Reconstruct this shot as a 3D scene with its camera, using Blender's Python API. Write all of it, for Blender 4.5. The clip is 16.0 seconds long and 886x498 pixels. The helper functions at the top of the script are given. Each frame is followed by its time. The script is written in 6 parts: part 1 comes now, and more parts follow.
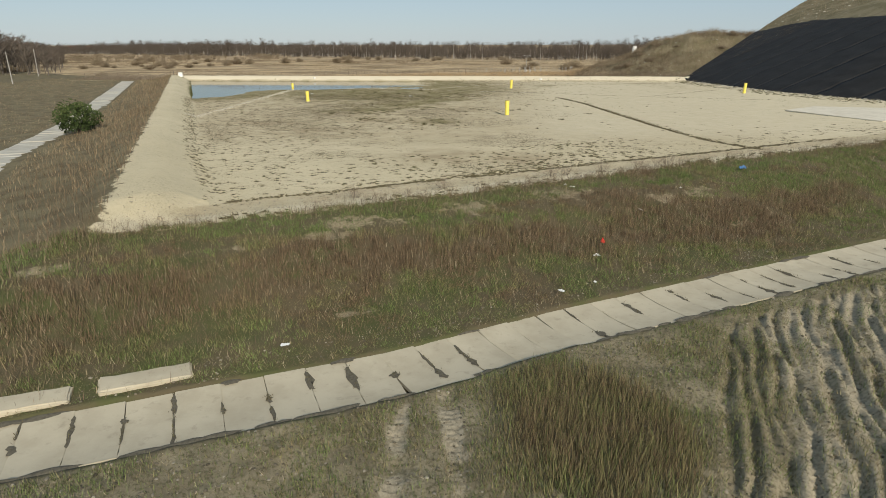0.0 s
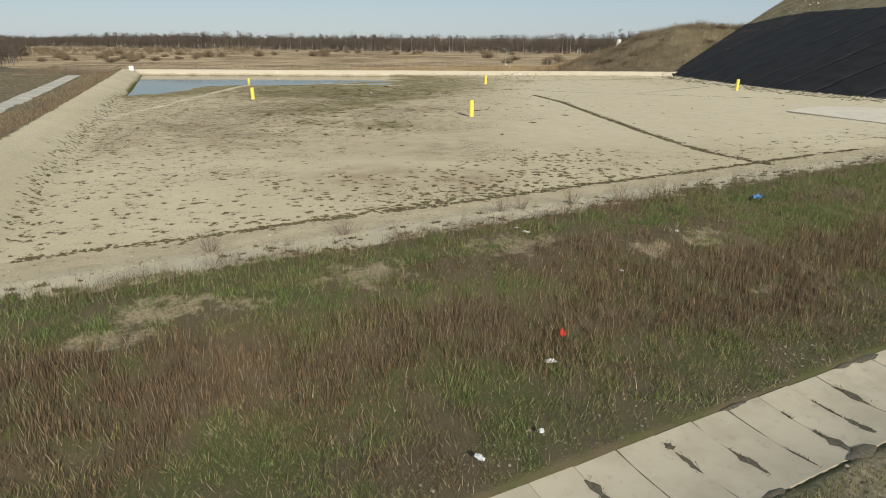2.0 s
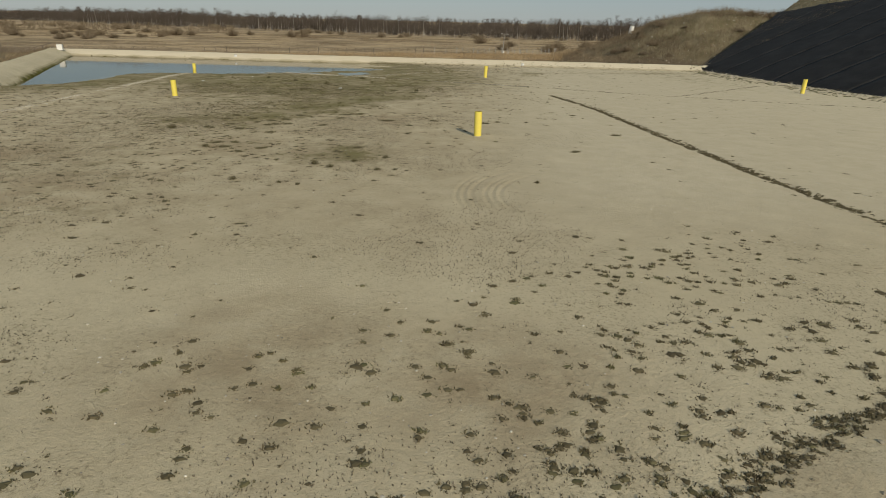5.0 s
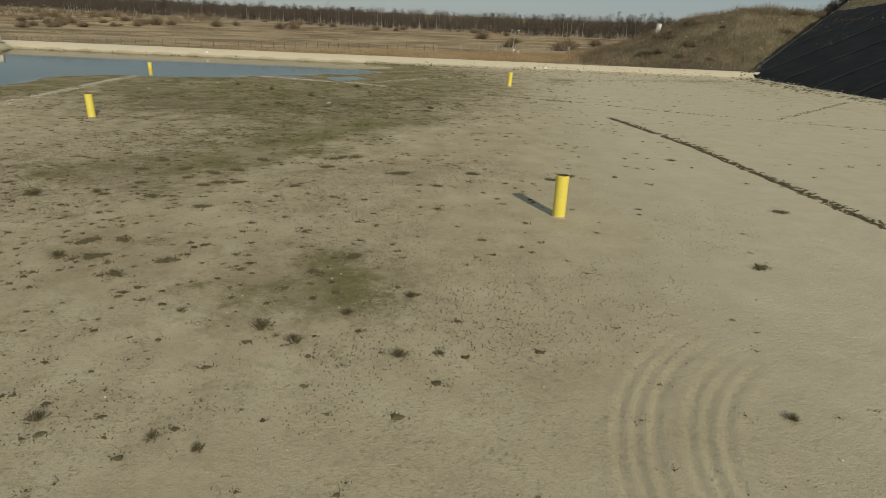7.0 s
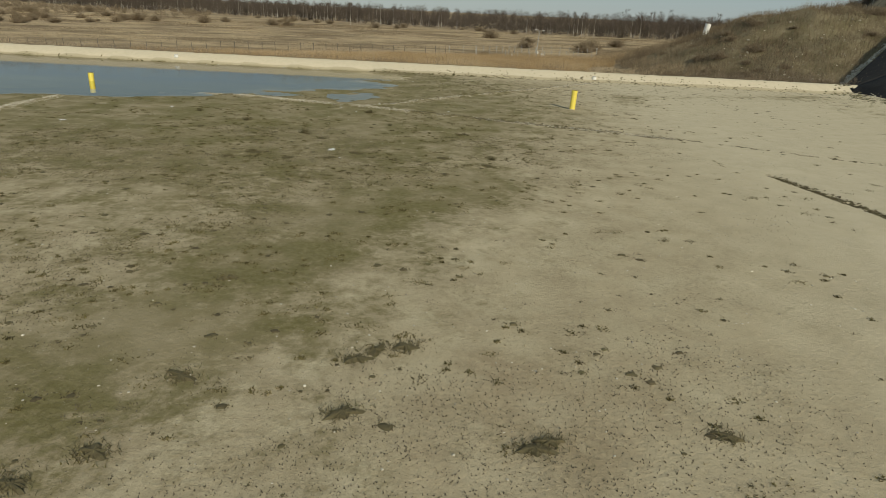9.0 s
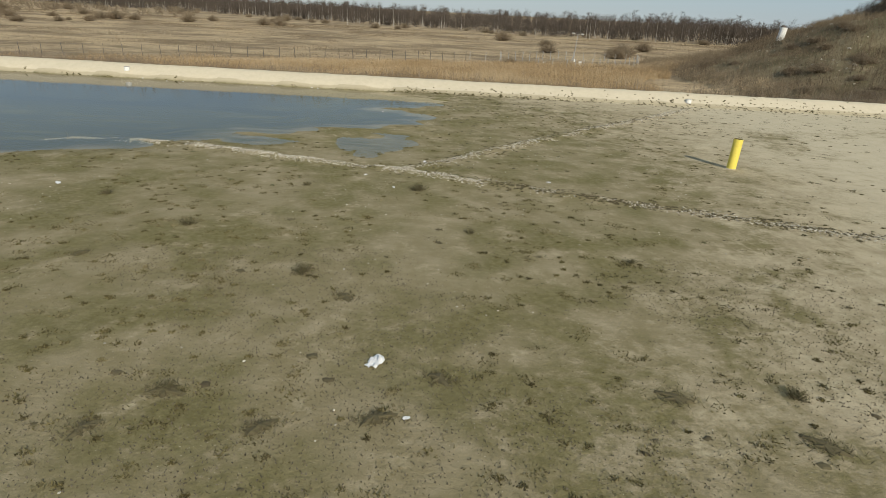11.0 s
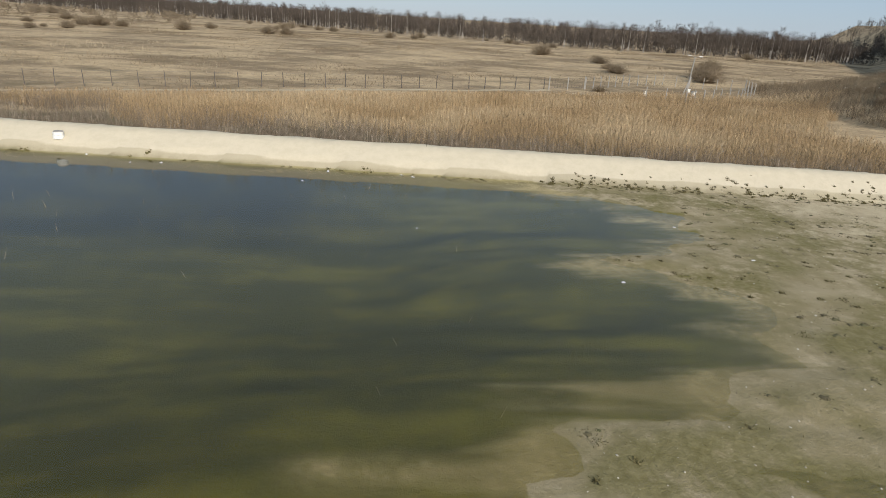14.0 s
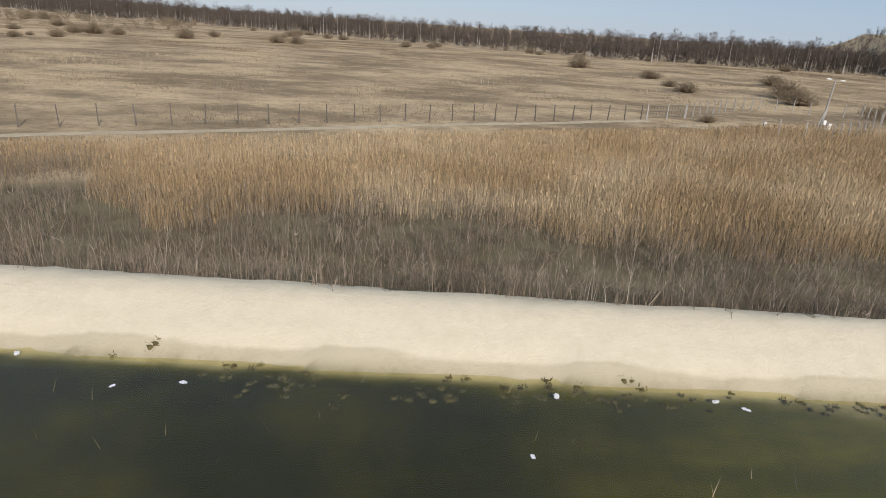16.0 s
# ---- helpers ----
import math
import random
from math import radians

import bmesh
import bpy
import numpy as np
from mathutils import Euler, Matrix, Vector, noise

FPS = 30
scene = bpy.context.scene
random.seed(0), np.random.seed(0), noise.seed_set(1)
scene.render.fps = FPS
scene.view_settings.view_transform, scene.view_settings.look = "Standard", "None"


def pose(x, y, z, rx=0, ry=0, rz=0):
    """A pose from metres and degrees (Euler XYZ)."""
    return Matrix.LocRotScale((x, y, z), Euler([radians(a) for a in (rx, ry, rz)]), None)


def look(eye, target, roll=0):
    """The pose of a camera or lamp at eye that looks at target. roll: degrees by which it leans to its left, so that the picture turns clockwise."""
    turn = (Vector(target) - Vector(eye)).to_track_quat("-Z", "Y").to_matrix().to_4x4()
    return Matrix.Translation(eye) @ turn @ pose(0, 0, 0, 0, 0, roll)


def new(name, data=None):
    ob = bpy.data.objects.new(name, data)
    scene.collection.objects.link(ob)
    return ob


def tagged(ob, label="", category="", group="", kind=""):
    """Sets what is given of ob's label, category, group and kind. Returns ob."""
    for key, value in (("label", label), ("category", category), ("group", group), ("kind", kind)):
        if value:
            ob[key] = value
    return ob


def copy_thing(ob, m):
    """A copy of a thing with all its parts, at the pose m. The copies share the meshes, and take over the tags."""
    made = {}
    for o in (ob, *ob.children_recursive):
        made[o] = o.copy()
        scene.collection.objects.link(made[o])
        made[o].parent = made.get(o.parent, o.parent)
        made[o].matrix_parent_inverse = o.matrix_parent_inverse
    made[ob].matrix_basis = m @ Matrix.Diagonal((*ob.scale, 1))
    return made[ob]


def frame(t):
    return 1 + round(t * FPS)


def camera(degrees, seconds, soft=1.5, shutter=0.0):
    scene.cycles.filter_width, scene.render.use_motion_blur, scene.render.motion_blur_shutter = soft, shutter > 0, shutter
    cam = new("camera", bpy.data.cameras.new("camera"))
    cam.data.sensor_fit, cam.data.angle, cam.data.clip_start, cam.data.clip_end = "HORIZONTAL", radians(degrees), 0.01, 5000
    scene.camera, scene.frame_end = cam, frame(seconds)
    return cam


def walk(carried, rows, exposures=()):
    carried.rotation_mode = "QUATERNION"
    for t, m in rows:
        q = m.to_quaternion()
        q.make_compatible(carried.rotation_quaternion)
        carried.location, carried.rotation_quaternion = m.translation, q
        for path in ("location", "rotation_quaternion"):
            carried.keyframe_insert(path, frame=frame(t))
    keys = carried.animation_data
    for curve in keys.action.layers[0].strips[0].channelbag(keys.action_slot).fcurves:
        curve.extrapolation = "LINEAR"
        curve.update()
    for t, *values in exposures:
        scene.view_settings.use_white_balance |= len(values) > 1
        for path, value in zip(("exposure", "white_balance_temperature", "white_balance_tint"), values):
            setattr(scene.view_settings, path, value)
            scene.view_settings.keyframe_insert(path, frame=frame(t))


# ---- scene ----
cam = camera(72.0, 16.0, soft=0.7)
PATH = [
    (0, (1.339, 1.366, 8.33), (1.304, 3.263, 7.698), -0.1),
    (0.5, (2.316, 3.4, 8.31), (2.294, 5.295, 7.673), -0.2),
    (1, (3.132, 5.729, 8.262), (3.123, 7.623, 7.621), -0.1),
    (1.5, (3.805, 8.227, 8.151), (3.804, 10.121, 7.506), -0.1),
    (2, (4.395, 11.336, 8.053), (4.404, 13.227, 7.403), 0.1),
    (2.5, (4.691, 14.225, 8.02), (4.709, 16.114, 7.364), 0.2),
    (3, (4.74, 17.947, 7.985), (4.771, 19.833, 7.322), 0.4),
    (3.5, (4.745, 21.223, 7.973), (4.784, 23.106, 7.301), 0.6),
    (4, (4.668, 25.453, 7.842), (4.714, 27.333, 7.162), 0.9),
    (4.5, (4.474, 29.244, 7.757), (4.524, 31.121, 7.069), 1.2),
    (7, (1.914, 52.004, 7.847), (2.002, 53.871, 7.134), 2.4),
    (7.5, (1.188, 56.688, 7.803), (1.282, 58.553, 7.088), 2.6),
    (8, (0.263, 62.239, 7.818), (0.363, 64.103, 7.1), 2.6),
    (8.5, (-0.591, 67.281, 7.818), (-0.49, 69.144, 7.097), 2.7),
    (11, (-5.525, 95.301, 7.558), (-5.4, 97.163, 6.837), 3.1),
    (11.5, (-6.836, 100.186, 7.606), (-6.706, 102.048, 6.888), 3.2),
    (12, (-8.454, 105.721, 7.679), (-8.319, 107.584, 6.964), 3.3),
    (12.5, (-9.911, 110.555, 7.826), (-9.775, 112.418, 7.112), 3.4),
    (13, (-11.637, 115.997, 7.952), (-11.501, 117.861, 7.241), 3.5),
    (13.5, (-13.237, 120.831, 7.899), (-13.098, 122.697, 7.192), 3.7),
    (14, (-15.144, 126.139, 7.91), (-15.003, 128.006, 7.207), 3.7),
    (14.5, (-16.932, 130.702, 7.964), (-16.787, 132.57, 7.264), 3.8),
    (15, (-19.218, 135.721, 8.171), (-19.07, 137.59, 7.474), 3.7),
    (15.5, (-21.027, 140.452, 8.151), (-20.876, 142.323, 7.459), 3.8),
    (16, (-23.02, 145.962, 8.084), (-22.87, 147.835, 7.399), 3.9),
]
EXPOSURES = [(0.0, 0.0, 6650, 9), (2.0, 0.0, 6650, 10), (3.5, -0.10, 6750, 10), (4.5, -0.44, 6900, 9), (7.0, -0.60, 7000, 6), (8.7, -0.50, 7000, 4),
             (11.0, -0.14, 6600, 8), (12.0, -0.12, 6450, 8), (13.5, -0.05, 6350, 11), (14.5, 0.05, 6250, 14), (16.0, 0.02, 6200, 16)]
walk(cam, [(t, look(eye, target, roll)) for t, eye, target, roll in PATH], EXPOSURES)

# ---------------------------------------------------------------- light
SUN_EL, SUN_AZ = radians(27.0), math.atan2(1.16, -3.09)
world = bpy.data.worlds.new("sky")
scene.world = world
world.use_nodes = True
wn, wl = world.node_tree.nodes, world.node_tree.links
sky = wn.new("ShaderNodeTexSky")
sky.sky_type = "NISHITA"
sky.sun_disc = False
sky.sun_elevation, sky.sun_rotation = SUN_EL, SUN_AZ
sky.air_density, sky.dust_density, sky.ozone_density = 1.0, 0.2, 2.0
wn["Background"].inputs["Strength"].default_value = 0.089
haze = wn.new("ShaderNodeMix")
haze.data_type = "RGBA"
haze.inputs[0].default_value = 0.72
haze.inputs[7].default_value = (4.35, 5.65, 7.1, 1)
wl.new(sky.outputs[0], haze.inputs[6])
wl.new(haze.outputs[2], wn["Background"].inputs["Color"])
sun = new("sun", bpy.data.lights.new("sun", "SUN"))
sun.data.energy, sun.data.angle, sun.data.color = 4.7, radians(0.6), (1.0, 0.93, 0.82)
sun.matrix_world = look((1.16 * 30, -3.09 * 30, 50), (0, 0, 50 - 3.3 * 30 * math.tan(SUN_EL)))


# ---------------------------------------------------------------- helpers
def vnoise(x, y, scale, seed=0):
    """Value noise, 0 to 1, over arrays of metres."""
    x, y = np.asarray(x, float) / scale + 1000 + seed * 17.31, np.asarray(y, float) / scale + 1000 + seed * 7.77
    i, j = np.floor(x).astype(np.int64), np.floor(y).astype(np.int64)
    u, v = x - i, y - j
    u, v = u * u * (3 - 2 * u), v * v * (3 - 2 * v)

    def h(a, b):
        n = (a * 374761393 + b * 668265263 + seed * 974711) & 0x7FFFFFFF
        n = ((n ^ (n >> 13)) * 1274126177) & 0x7FFFFFFF
        return ((n ^ (n >> 16)) & 0xFFFF) / 65535.0

    return (h(i, j) * (1 - u) + h(i + 1, j) * u) * (1 - v) + (h(i, j + 1) * (1 - u) + h(i + 1, j + 1) * u) * v


def fbm(x, y, scale, seed=0, octaves=4):
    out, amp, total = 0.0, 1.0, 0.0
    for k in range(octaves):
        out, total = out + amp * vnoise(x, y, scale / 2 ** k, seed + k), total + amp
        amp *= 0.5
    return out / total


def smooth(a, b, v):
    t = np.clip((np.asarray(v, float) - a) / (b - a), 0, 1)
    return t * t * (3 - 2 * t)


def line_dist(x, y, a, b):
    """Signed distance to the line from a to b, positive on its right-hand side."""
    dx, dy = b[0] - a[0], b[1] - a[1]
    n = math.hypot(dx, dy)
    return ((x - a[0]) * dy - (y - a[1]) * dx) / n


def seg_dist(x, y, pts):
    """Distance to a polyline."""
    best = np.full(np.shape(x), 1e9)
    for (ax, ay), (bx, by) in zip(pts, pts[1:]):
        dx, dy = bx - ax, by - ay
        t = np.clip(((x - ax) * dx + (y - ay) * dy) / (dx * dx + dy * dy), 0, 1)
        best = np.minimum(best, np.hypot(x - ax - t * dx, y - ay - t * dy))
    return best


def inside(x, y, poly):
    hit = np.zeros(np.shape(x), bool)
    for (ax, ay), (bx, by) in zip(poly, poly[1:] + poly[:1]):
        cross = (ay > y) != (by > y)
        hit ^= cross & (x < (bx - ax) * (y - ay) / ((by - ay) or 1e-9) + ax)
    return hit


def mesh_data(name, verts, faces, material, attrs=None, flat=False):
    """A mesh from arrays; faces all have the same number of corners."""
    verts, faces = np.asarray(verts, np.float32), np.asarray(faces, np.int32)
    me = bpy.data.meshes.new(name)
    k = faces.shape[1]
    me.vertices.add(len(verts)), me.loops.add(faces.size), me.polygons.add(len(faces))
    me.vertices.foreach_set("co", verts.ravel())
    me.loops.foreach_set("vertex_index", faces.ravel())
    me.polygons.foreach_set("loop_start", np.arange(0, faces.size, k, dtype=np.int32))
    me.polygons.foreach_set("use_smooth", np.full(len(faces), not flat))
    me.update(calc_edges=True)
    for key, values in (attrs or {}).items():
        me.attributes.new(key, "FLOAT", "POINT").data.foreach_set("value", np.asarray(values, np.float32))
    me.materials.append(material)
    return me


def bm_mesh(name, bm, material, sharp=35):
    me = bpy.data.meshes.new(name)
    bm.to_mesh(me)
    bm.free()
    me.materials.append(material)
    for p in me.polygons:
        p.use_smooth = True
    me.set_sharp_from_angle(angle=radians(sharp))
    return me


def part(name, data, parent, label="", m=None):
    ob = new(name, data)
    ob.parent = parent
    if m is not None:
        ob.matrix_basis = m
    if label:
        ob["label"] = label
    return ob


def thing(name, label, category, group="", m=None, data=None, kind=""):
    ob = tagged(new(name, data), label, category, group, kind)
    if m is not None:
        ob.matrix_basis = m
    return ob


# ---------------------------------------------------------------- materials
class Nodes:
    def __init__(self, name, rough=0.9, spec=0.2):
        self.m = bpy.data.materials.new(name)
        self.m.use_nodes = True
        self.t = self.m.node_tree
        self.b = self.t.nodes["Principled BSDF"]
        self.b.inputs["Roughness"].default_value = rough
        self.b.inputs["Specular IOR Level"].default_value = spec
        self.pos = self.t.nodes.new("ShaderNodeNewGeometry")

    def put(self, sock, v):
        if isinstance(v, bpy.types.NodeSocket):
            self.t.links.new(v, sock)
        elif isinstance(v, tuple):
            sock.default_value = (*v, 1.0) if len(v) == 3 and len(sock.default_value) == 4 else v
        else:
            sock.default_value = v

    def noise(self, scale, detail=4, rough=0.55, stretch=None, where=None):
        n = self.t.nodes.new("ShaderNodeTexNoise")
        n.inputs["Scale"].default_value, n.inputs["Detail"].default_value, n.inputs["Roughness"].default_value = scale, detail, rough
        vec = where or self.pos.outputs["Position"]
        if stretch:
            mp = self.t.nodes.new("ShaderNodeMapping")
            self.t.links.new(vec, mp.inputs["Vector"])
            mp.inputs["Scale"].default_value = stretch[:3]
            if len(stretch) > 3:
                mp.inputs["Rotation"].default_value = (0, 0, radians(stretch[3]))
            vec = mp.outputs[0]
        self.t.links.new(vec, n.inputs["Vector"])
        return n.outputs["Fac"]

    def local(self):
        return self.t.nodes.new("ShaderNodeTexCoord").outputs["Object"]

    def attr(self, name):
        n = self.t.nodes.new("ShaderNodeAttribute")
        n.attribute_name = name
        return n.outputs["Fac"]

    def island(self):
        return self.pos.outputs["Random Per Island"]

    def object_random(self):
        return self.t.nodes.new("ShaderNodeObjectInfo").outputs["Random"]

    def math(self, op, a, b=0.0, clamp=False):
        n = self.t.nodes.new("ShaderNodeMath")
        n.operation, n.use_clamp = op, clamp
        self.put(n.inputs[0], a), self.put(n.inputs[1], b)
        return n.outputs[0]

    def step(self, v, lo, hi):
        n = self.t.nodes.new("ShaderNodeMapRange")
        n.interpolation_type = "SMOOTHSTEP"
        self.put(n.inputs["Value"], v)
        n.inputs["From Min"].default_value, n.inputs["From Max"].default_value = lo, hi
        return n.outputs["Result"]

    def mix(self, f, a, b, kind="MIX"):
        n = self.t.nodes.new("ShaderNodeMix")
        n.data_type, n.blend_type = "RGBA", kind
        self.put(n.inputs[0], f), self.put(n.inputs[6], a), self.put(n.inputs[7], b)
        return n.outputs[2]

    def bump(self, height, strength=0.5, dist=0.05):
        n = self.t.nodes.new("ShaderNodeBump")
        n.inputs["Strength"].default_value, n.inputs["Distance"].default_value = strength, dist
        self.put(n.inputs["Height"], height)
        self.t.links.new(n.outputs[0], self.b.inputs["Normal"])

    def done(self, colour):
        self.put(self.b.inputs["Base Color"], colour)
        return self.m


def blade_material(name, low, mid, high, rough=0.8, vary=0.5):
    """Blades: the colour goes from low to high by the tint that each clump carries, and varies blade by blade."""
    n = Nodes(name, rough, 0.15)
    t = n.attr("tint")
    c = n.mix(n.step(t, 0.0, 0.5), low, mid)
    c = n.mix(n.step(t, 0.5, 1.0), c, high)
    c = n.mix(n.island(), c, n.mix(vary, c, (0.02, 0.018, 0.01)))
    return n.done(c)


def ground_material():
    n = Nodes("ground", 0.95, 0.12)
    big, mid, fine = n.noise(0.09, 5), n.noise(0.8, 6), n.noise(9.0, 5, 0.65)
    grit = n.noise(38.0, 3, 0.7)
    # sand and clay of the basin
    sand = n.mix(n.step(big, 0.3, 0.7), (0.60, 0.515, 0.345), (0.545, 0.465, 0.305))
    sand = n.mix(n.math("MULTIPLY", n.step(n.noise(3.0, 8, 0.7), 0.45, 0.75), n.math("SUBTRACT", 0.55, n.math("MULTIPLY", n.attr("clean"), 0.4))), sand, (0.43, 0.36, 0.23))
    sand = n.mix(n.math("MULTIPLY", n.attr("damp"), n.step(mid, 0.15, 0.65)), sand, n.mix(n.step(n.noise(1.6, 8, 0.72), 0.4, 0.65), (0.29, 0.22, 0.13), (0.43, 0.345, 0.215)))
    crumb = n.step(n.noise(9.0, 7, 0.8), 0.52, 0.62)
    sand = n.mix(n.math("MULTIPLY", crumb, n.math("MULTIPLY", n.step(n.noise(0.3, 6, 0.65), 0.36, 0.64), n.math("SUBTRACT", 0.75, n.math("MULTIPLY", n.attr("clean"), 0.6)))), sand, (0.21, 0.175, 0.105))
    wet, far_wet = n.attr("wet"), n.attr("tide")
    blot = n.math("ADD", wet, n.math("MULTIPLY", n.math("ADD", n.math("SUBTRACT", n.noise(0.6, 6, 0.65), 0.5), n.math("SUBTRACT", n.noise(2.6, 8, 0.75), 0.5)), 1.8))
    damp = n.step(blot, 0.25, 1.0)
    sand = n.mix(n.math("MULTIPLY", damp, 0.85), sand, n.mix(n.step(mid, 0.35, 0.65), (0.215, 0.175, 0.085), (0.31, 0.255, 0.15)))
    green = n.math("MULTIPLY", n.step(blot, 0.62, 1.15), n.step(n.noise(0.3, 5), 0.35, 0.65))
    sand = n.mix(n.math("MULTIPLY", green, 0.8), sand, n.mix(n.step(n.noise(5.0, 6, 0.7), 0.4, 0.65), (0.135, 0.118, 0.040), (0.21, 0.182, 0.078)))
    sand = n.mix(n.math("MULTIPLY", n.attr("clean"), n.math("SUBTRACT", 0.8, n.math("MULTIPLY", damp, 0.7))), sand, n.mix(n.step(n.noise(1.1, 8, 0.7), 0.35, 0.7), (0.60, 0.52, 0.365), (0.535, 0.46, 0.31)))
    speck = n.math("MULTIPLY", n.step(grit, 0.56, 0.66), n.step(n.noise(0.45, 4), 0.35, 0.6))
    sand = n.mix(n.math("MULTIPLY", speck, 0.6), sand, (0.20, 0.17, 0.115))
    fleck = n.math("MULTIPLY", n.step(n.noise(24.0, 2, 0.5), 0.70, 0.76), n.step(n.noise(0.7, 4), 0.42, 0.6))
    sand = n.mix(n.math("MULTIPLY", fleck, 0.7), sand, (0.66, 0.60, 0.48))
    sand = n.mix(n.attr("crest"), sand, n.mix(n.step(n.noise(2.0, 7, 0.7), 0.35, 0.7), (0.575, 0.505, 0.37), (0.53, 0.465, 0.335)))
    mud_depth_tint = n.attr("mud_depth_tint")
    bars = n.math("SUBTRACT", n.noise(1.0, 6, 0.6, (0.14, 0.75, 1, 8)), 0.48)
    mud_depth_tint = n.math("ADD", mud_depth_tint, n.math("MULTIPLY", n.math("MULTIPLY", bars, 1.7), n.attr("shoal")))
    sand = n.mix(n.math("MULTIPLY", n.step(n.math("ADD", far_wet, n.math("MULTIPLY", n.math("SUBTRACT", mid, 0.5), 0.5)), 0.35, 0.6), 0.55), sand, (0.34, 0.29, 0.185))
    # olive mud bed; water's absorption is painted in as darkening with depth
    sand = n.mix(n.step(mud_depth_tint, 0.02, 0.5), sand, n.mix(n.step(n.math("ADD", bars, n.math("MULTIPLY", n.math("SUBTRACT", n.noise(0.5, 6, 0.65), 0.5), 0.5)), -0.12, 0.36), (0.066, 0.064, 0.011), (0.165, 0.148, 0.024)))
    sand = n.mix(n.math("MULTIPLY", n.attr("deep"), n.step(mud_depth_tint, 0.02, 0.5)), sand, n.mix(n.step(n.noise(0.35, 6, 0.65), 0.4, 0.7), (0.018, 0.018, 0.004), (0.046, 0.042, 0.007)))
    # outside: dry meadow by default
    soil = n.mix(n.step(n.noise(0.5, 6), 0.35, 0.65), (0.12, 0.095, 0.055), (0.17, 0.145, 0.085))
    band = n.noise(0.045, 8, 0.7, (0.8, 1.1, 1, -14))
    band2 = n.noise(0.16, 7, 0.7, (0.8, 1.1, 1, -6))
    field = n.mix(n.step(band, 0.4, 0.6), (0.52, 0.39, 0.23), (0.235, 0.17, 0.10))
    field = n.mix(n.math("MULTIPLY", n.step(band2, 0.5, 0.68), 0.7), field, (0.19, 0.15, 0.085))
    field = n.mix(n.math("MULTIPLY", n.step(n.noise(0.3, 6, 0.6, (0.8, 1.1, 1, -4)), 0.55, 0.7), 0.6), field, (0.50, 0.385, 0.225))
    field = n.mix(n.math("MULTIPLY", n.step(n.noise(1.2, 8, 0.75), 0.45, 0.65), 0.45), field, (0.15, 0.12, 0.07))
    out = n.mix(n.step(n.attr("north"), 0.2, 0.8), soil, field)
    turf = n.mix(n.step(n.noise(0.35, 6, 0.6), 0.4, 0.6), (0.105, 0.085, 0.05), (0.08, 0.085, 0.034))
    straw = n.step(n.math("ADD", n.attr("straw"), n.math("MULTIPLY", n.math("SUBTRACT", n.noise(1.4, 7, 0.7), 0.5), 3.2)), 0.45, 0.9)
    turf = n.mix(straw, turf, n.mix(n.step(fine, 0.4, 0.7), (0.31, 0.255, 0.165), (0.17, 0.135, 0.08)))
    out = n.mix(n.step(n.attr("slope"), 0.2, 0.8), out, turf)
    dirt = n.mix(n.step(mid, 0.35, 0.65), (0.19, 0.158, 0.10), (0.28, 0.237, 0.155))
    dirt = n.mix(n.math("MULTIPLY", n.step(fine, 0.45, 0.65), 0.75), dirt, (0.095, 0.083, 0.042))
    rut = n.attr("rut")
    dirt = n.mix(n.step(rut, 0.2, 0.7), dirt, n.mix(n.step(fine, 0.35, 0.7), (0.37, 0.32, 0.225), (0.22, 0.185, 0.125)))
    out = n.mix(n.step(n.attr("dirt"), -0.15, 0.25), out, dirt)
    hill = n.mix(n.step(n.noise(0.25, 6), 0.4, 0.62), (0.14, 0.12, 0.065), (0.21, 0.175, 0.105))
    hill = n.mix(n.math("MULTIPLY", n.step(n.noise(1.6, 4), 0.58, 0.66), 0.5), hill, (0.33, 0.28, 0.20))
    out = n.mix(n.step(n.attr("hill"), 0.3, 1.0), out, hill)
    edge = n.math("ADD", n.attr("sand"), n.math("MULTIPLY", n.math("SUBTRACT", n.noise(1.1, 5, 0.6), 0.5), 2.2))
    col = n.mix(n.step(edge, -0.12, 0.12), out, sand)
    track = n.mix(n.step(mid, 0.3, 0.7), (0.50, 0.415, 0.28), (0.40, 0.33, 0.215))
    col = n.mix(n.step(n.math("ADD", n.attr("path"), n.math("MULTIPLY", mid, 0.8)), 0.3, 0.6), col, track)
    n.bump(n.math("ADD", n.math("MULTIPLY", n.noise(7.0, 7, 0.72), 0.8), n.math("MULTIPLY", grit, 0.2)), 0.75, 0.07)
    return n.done(col)


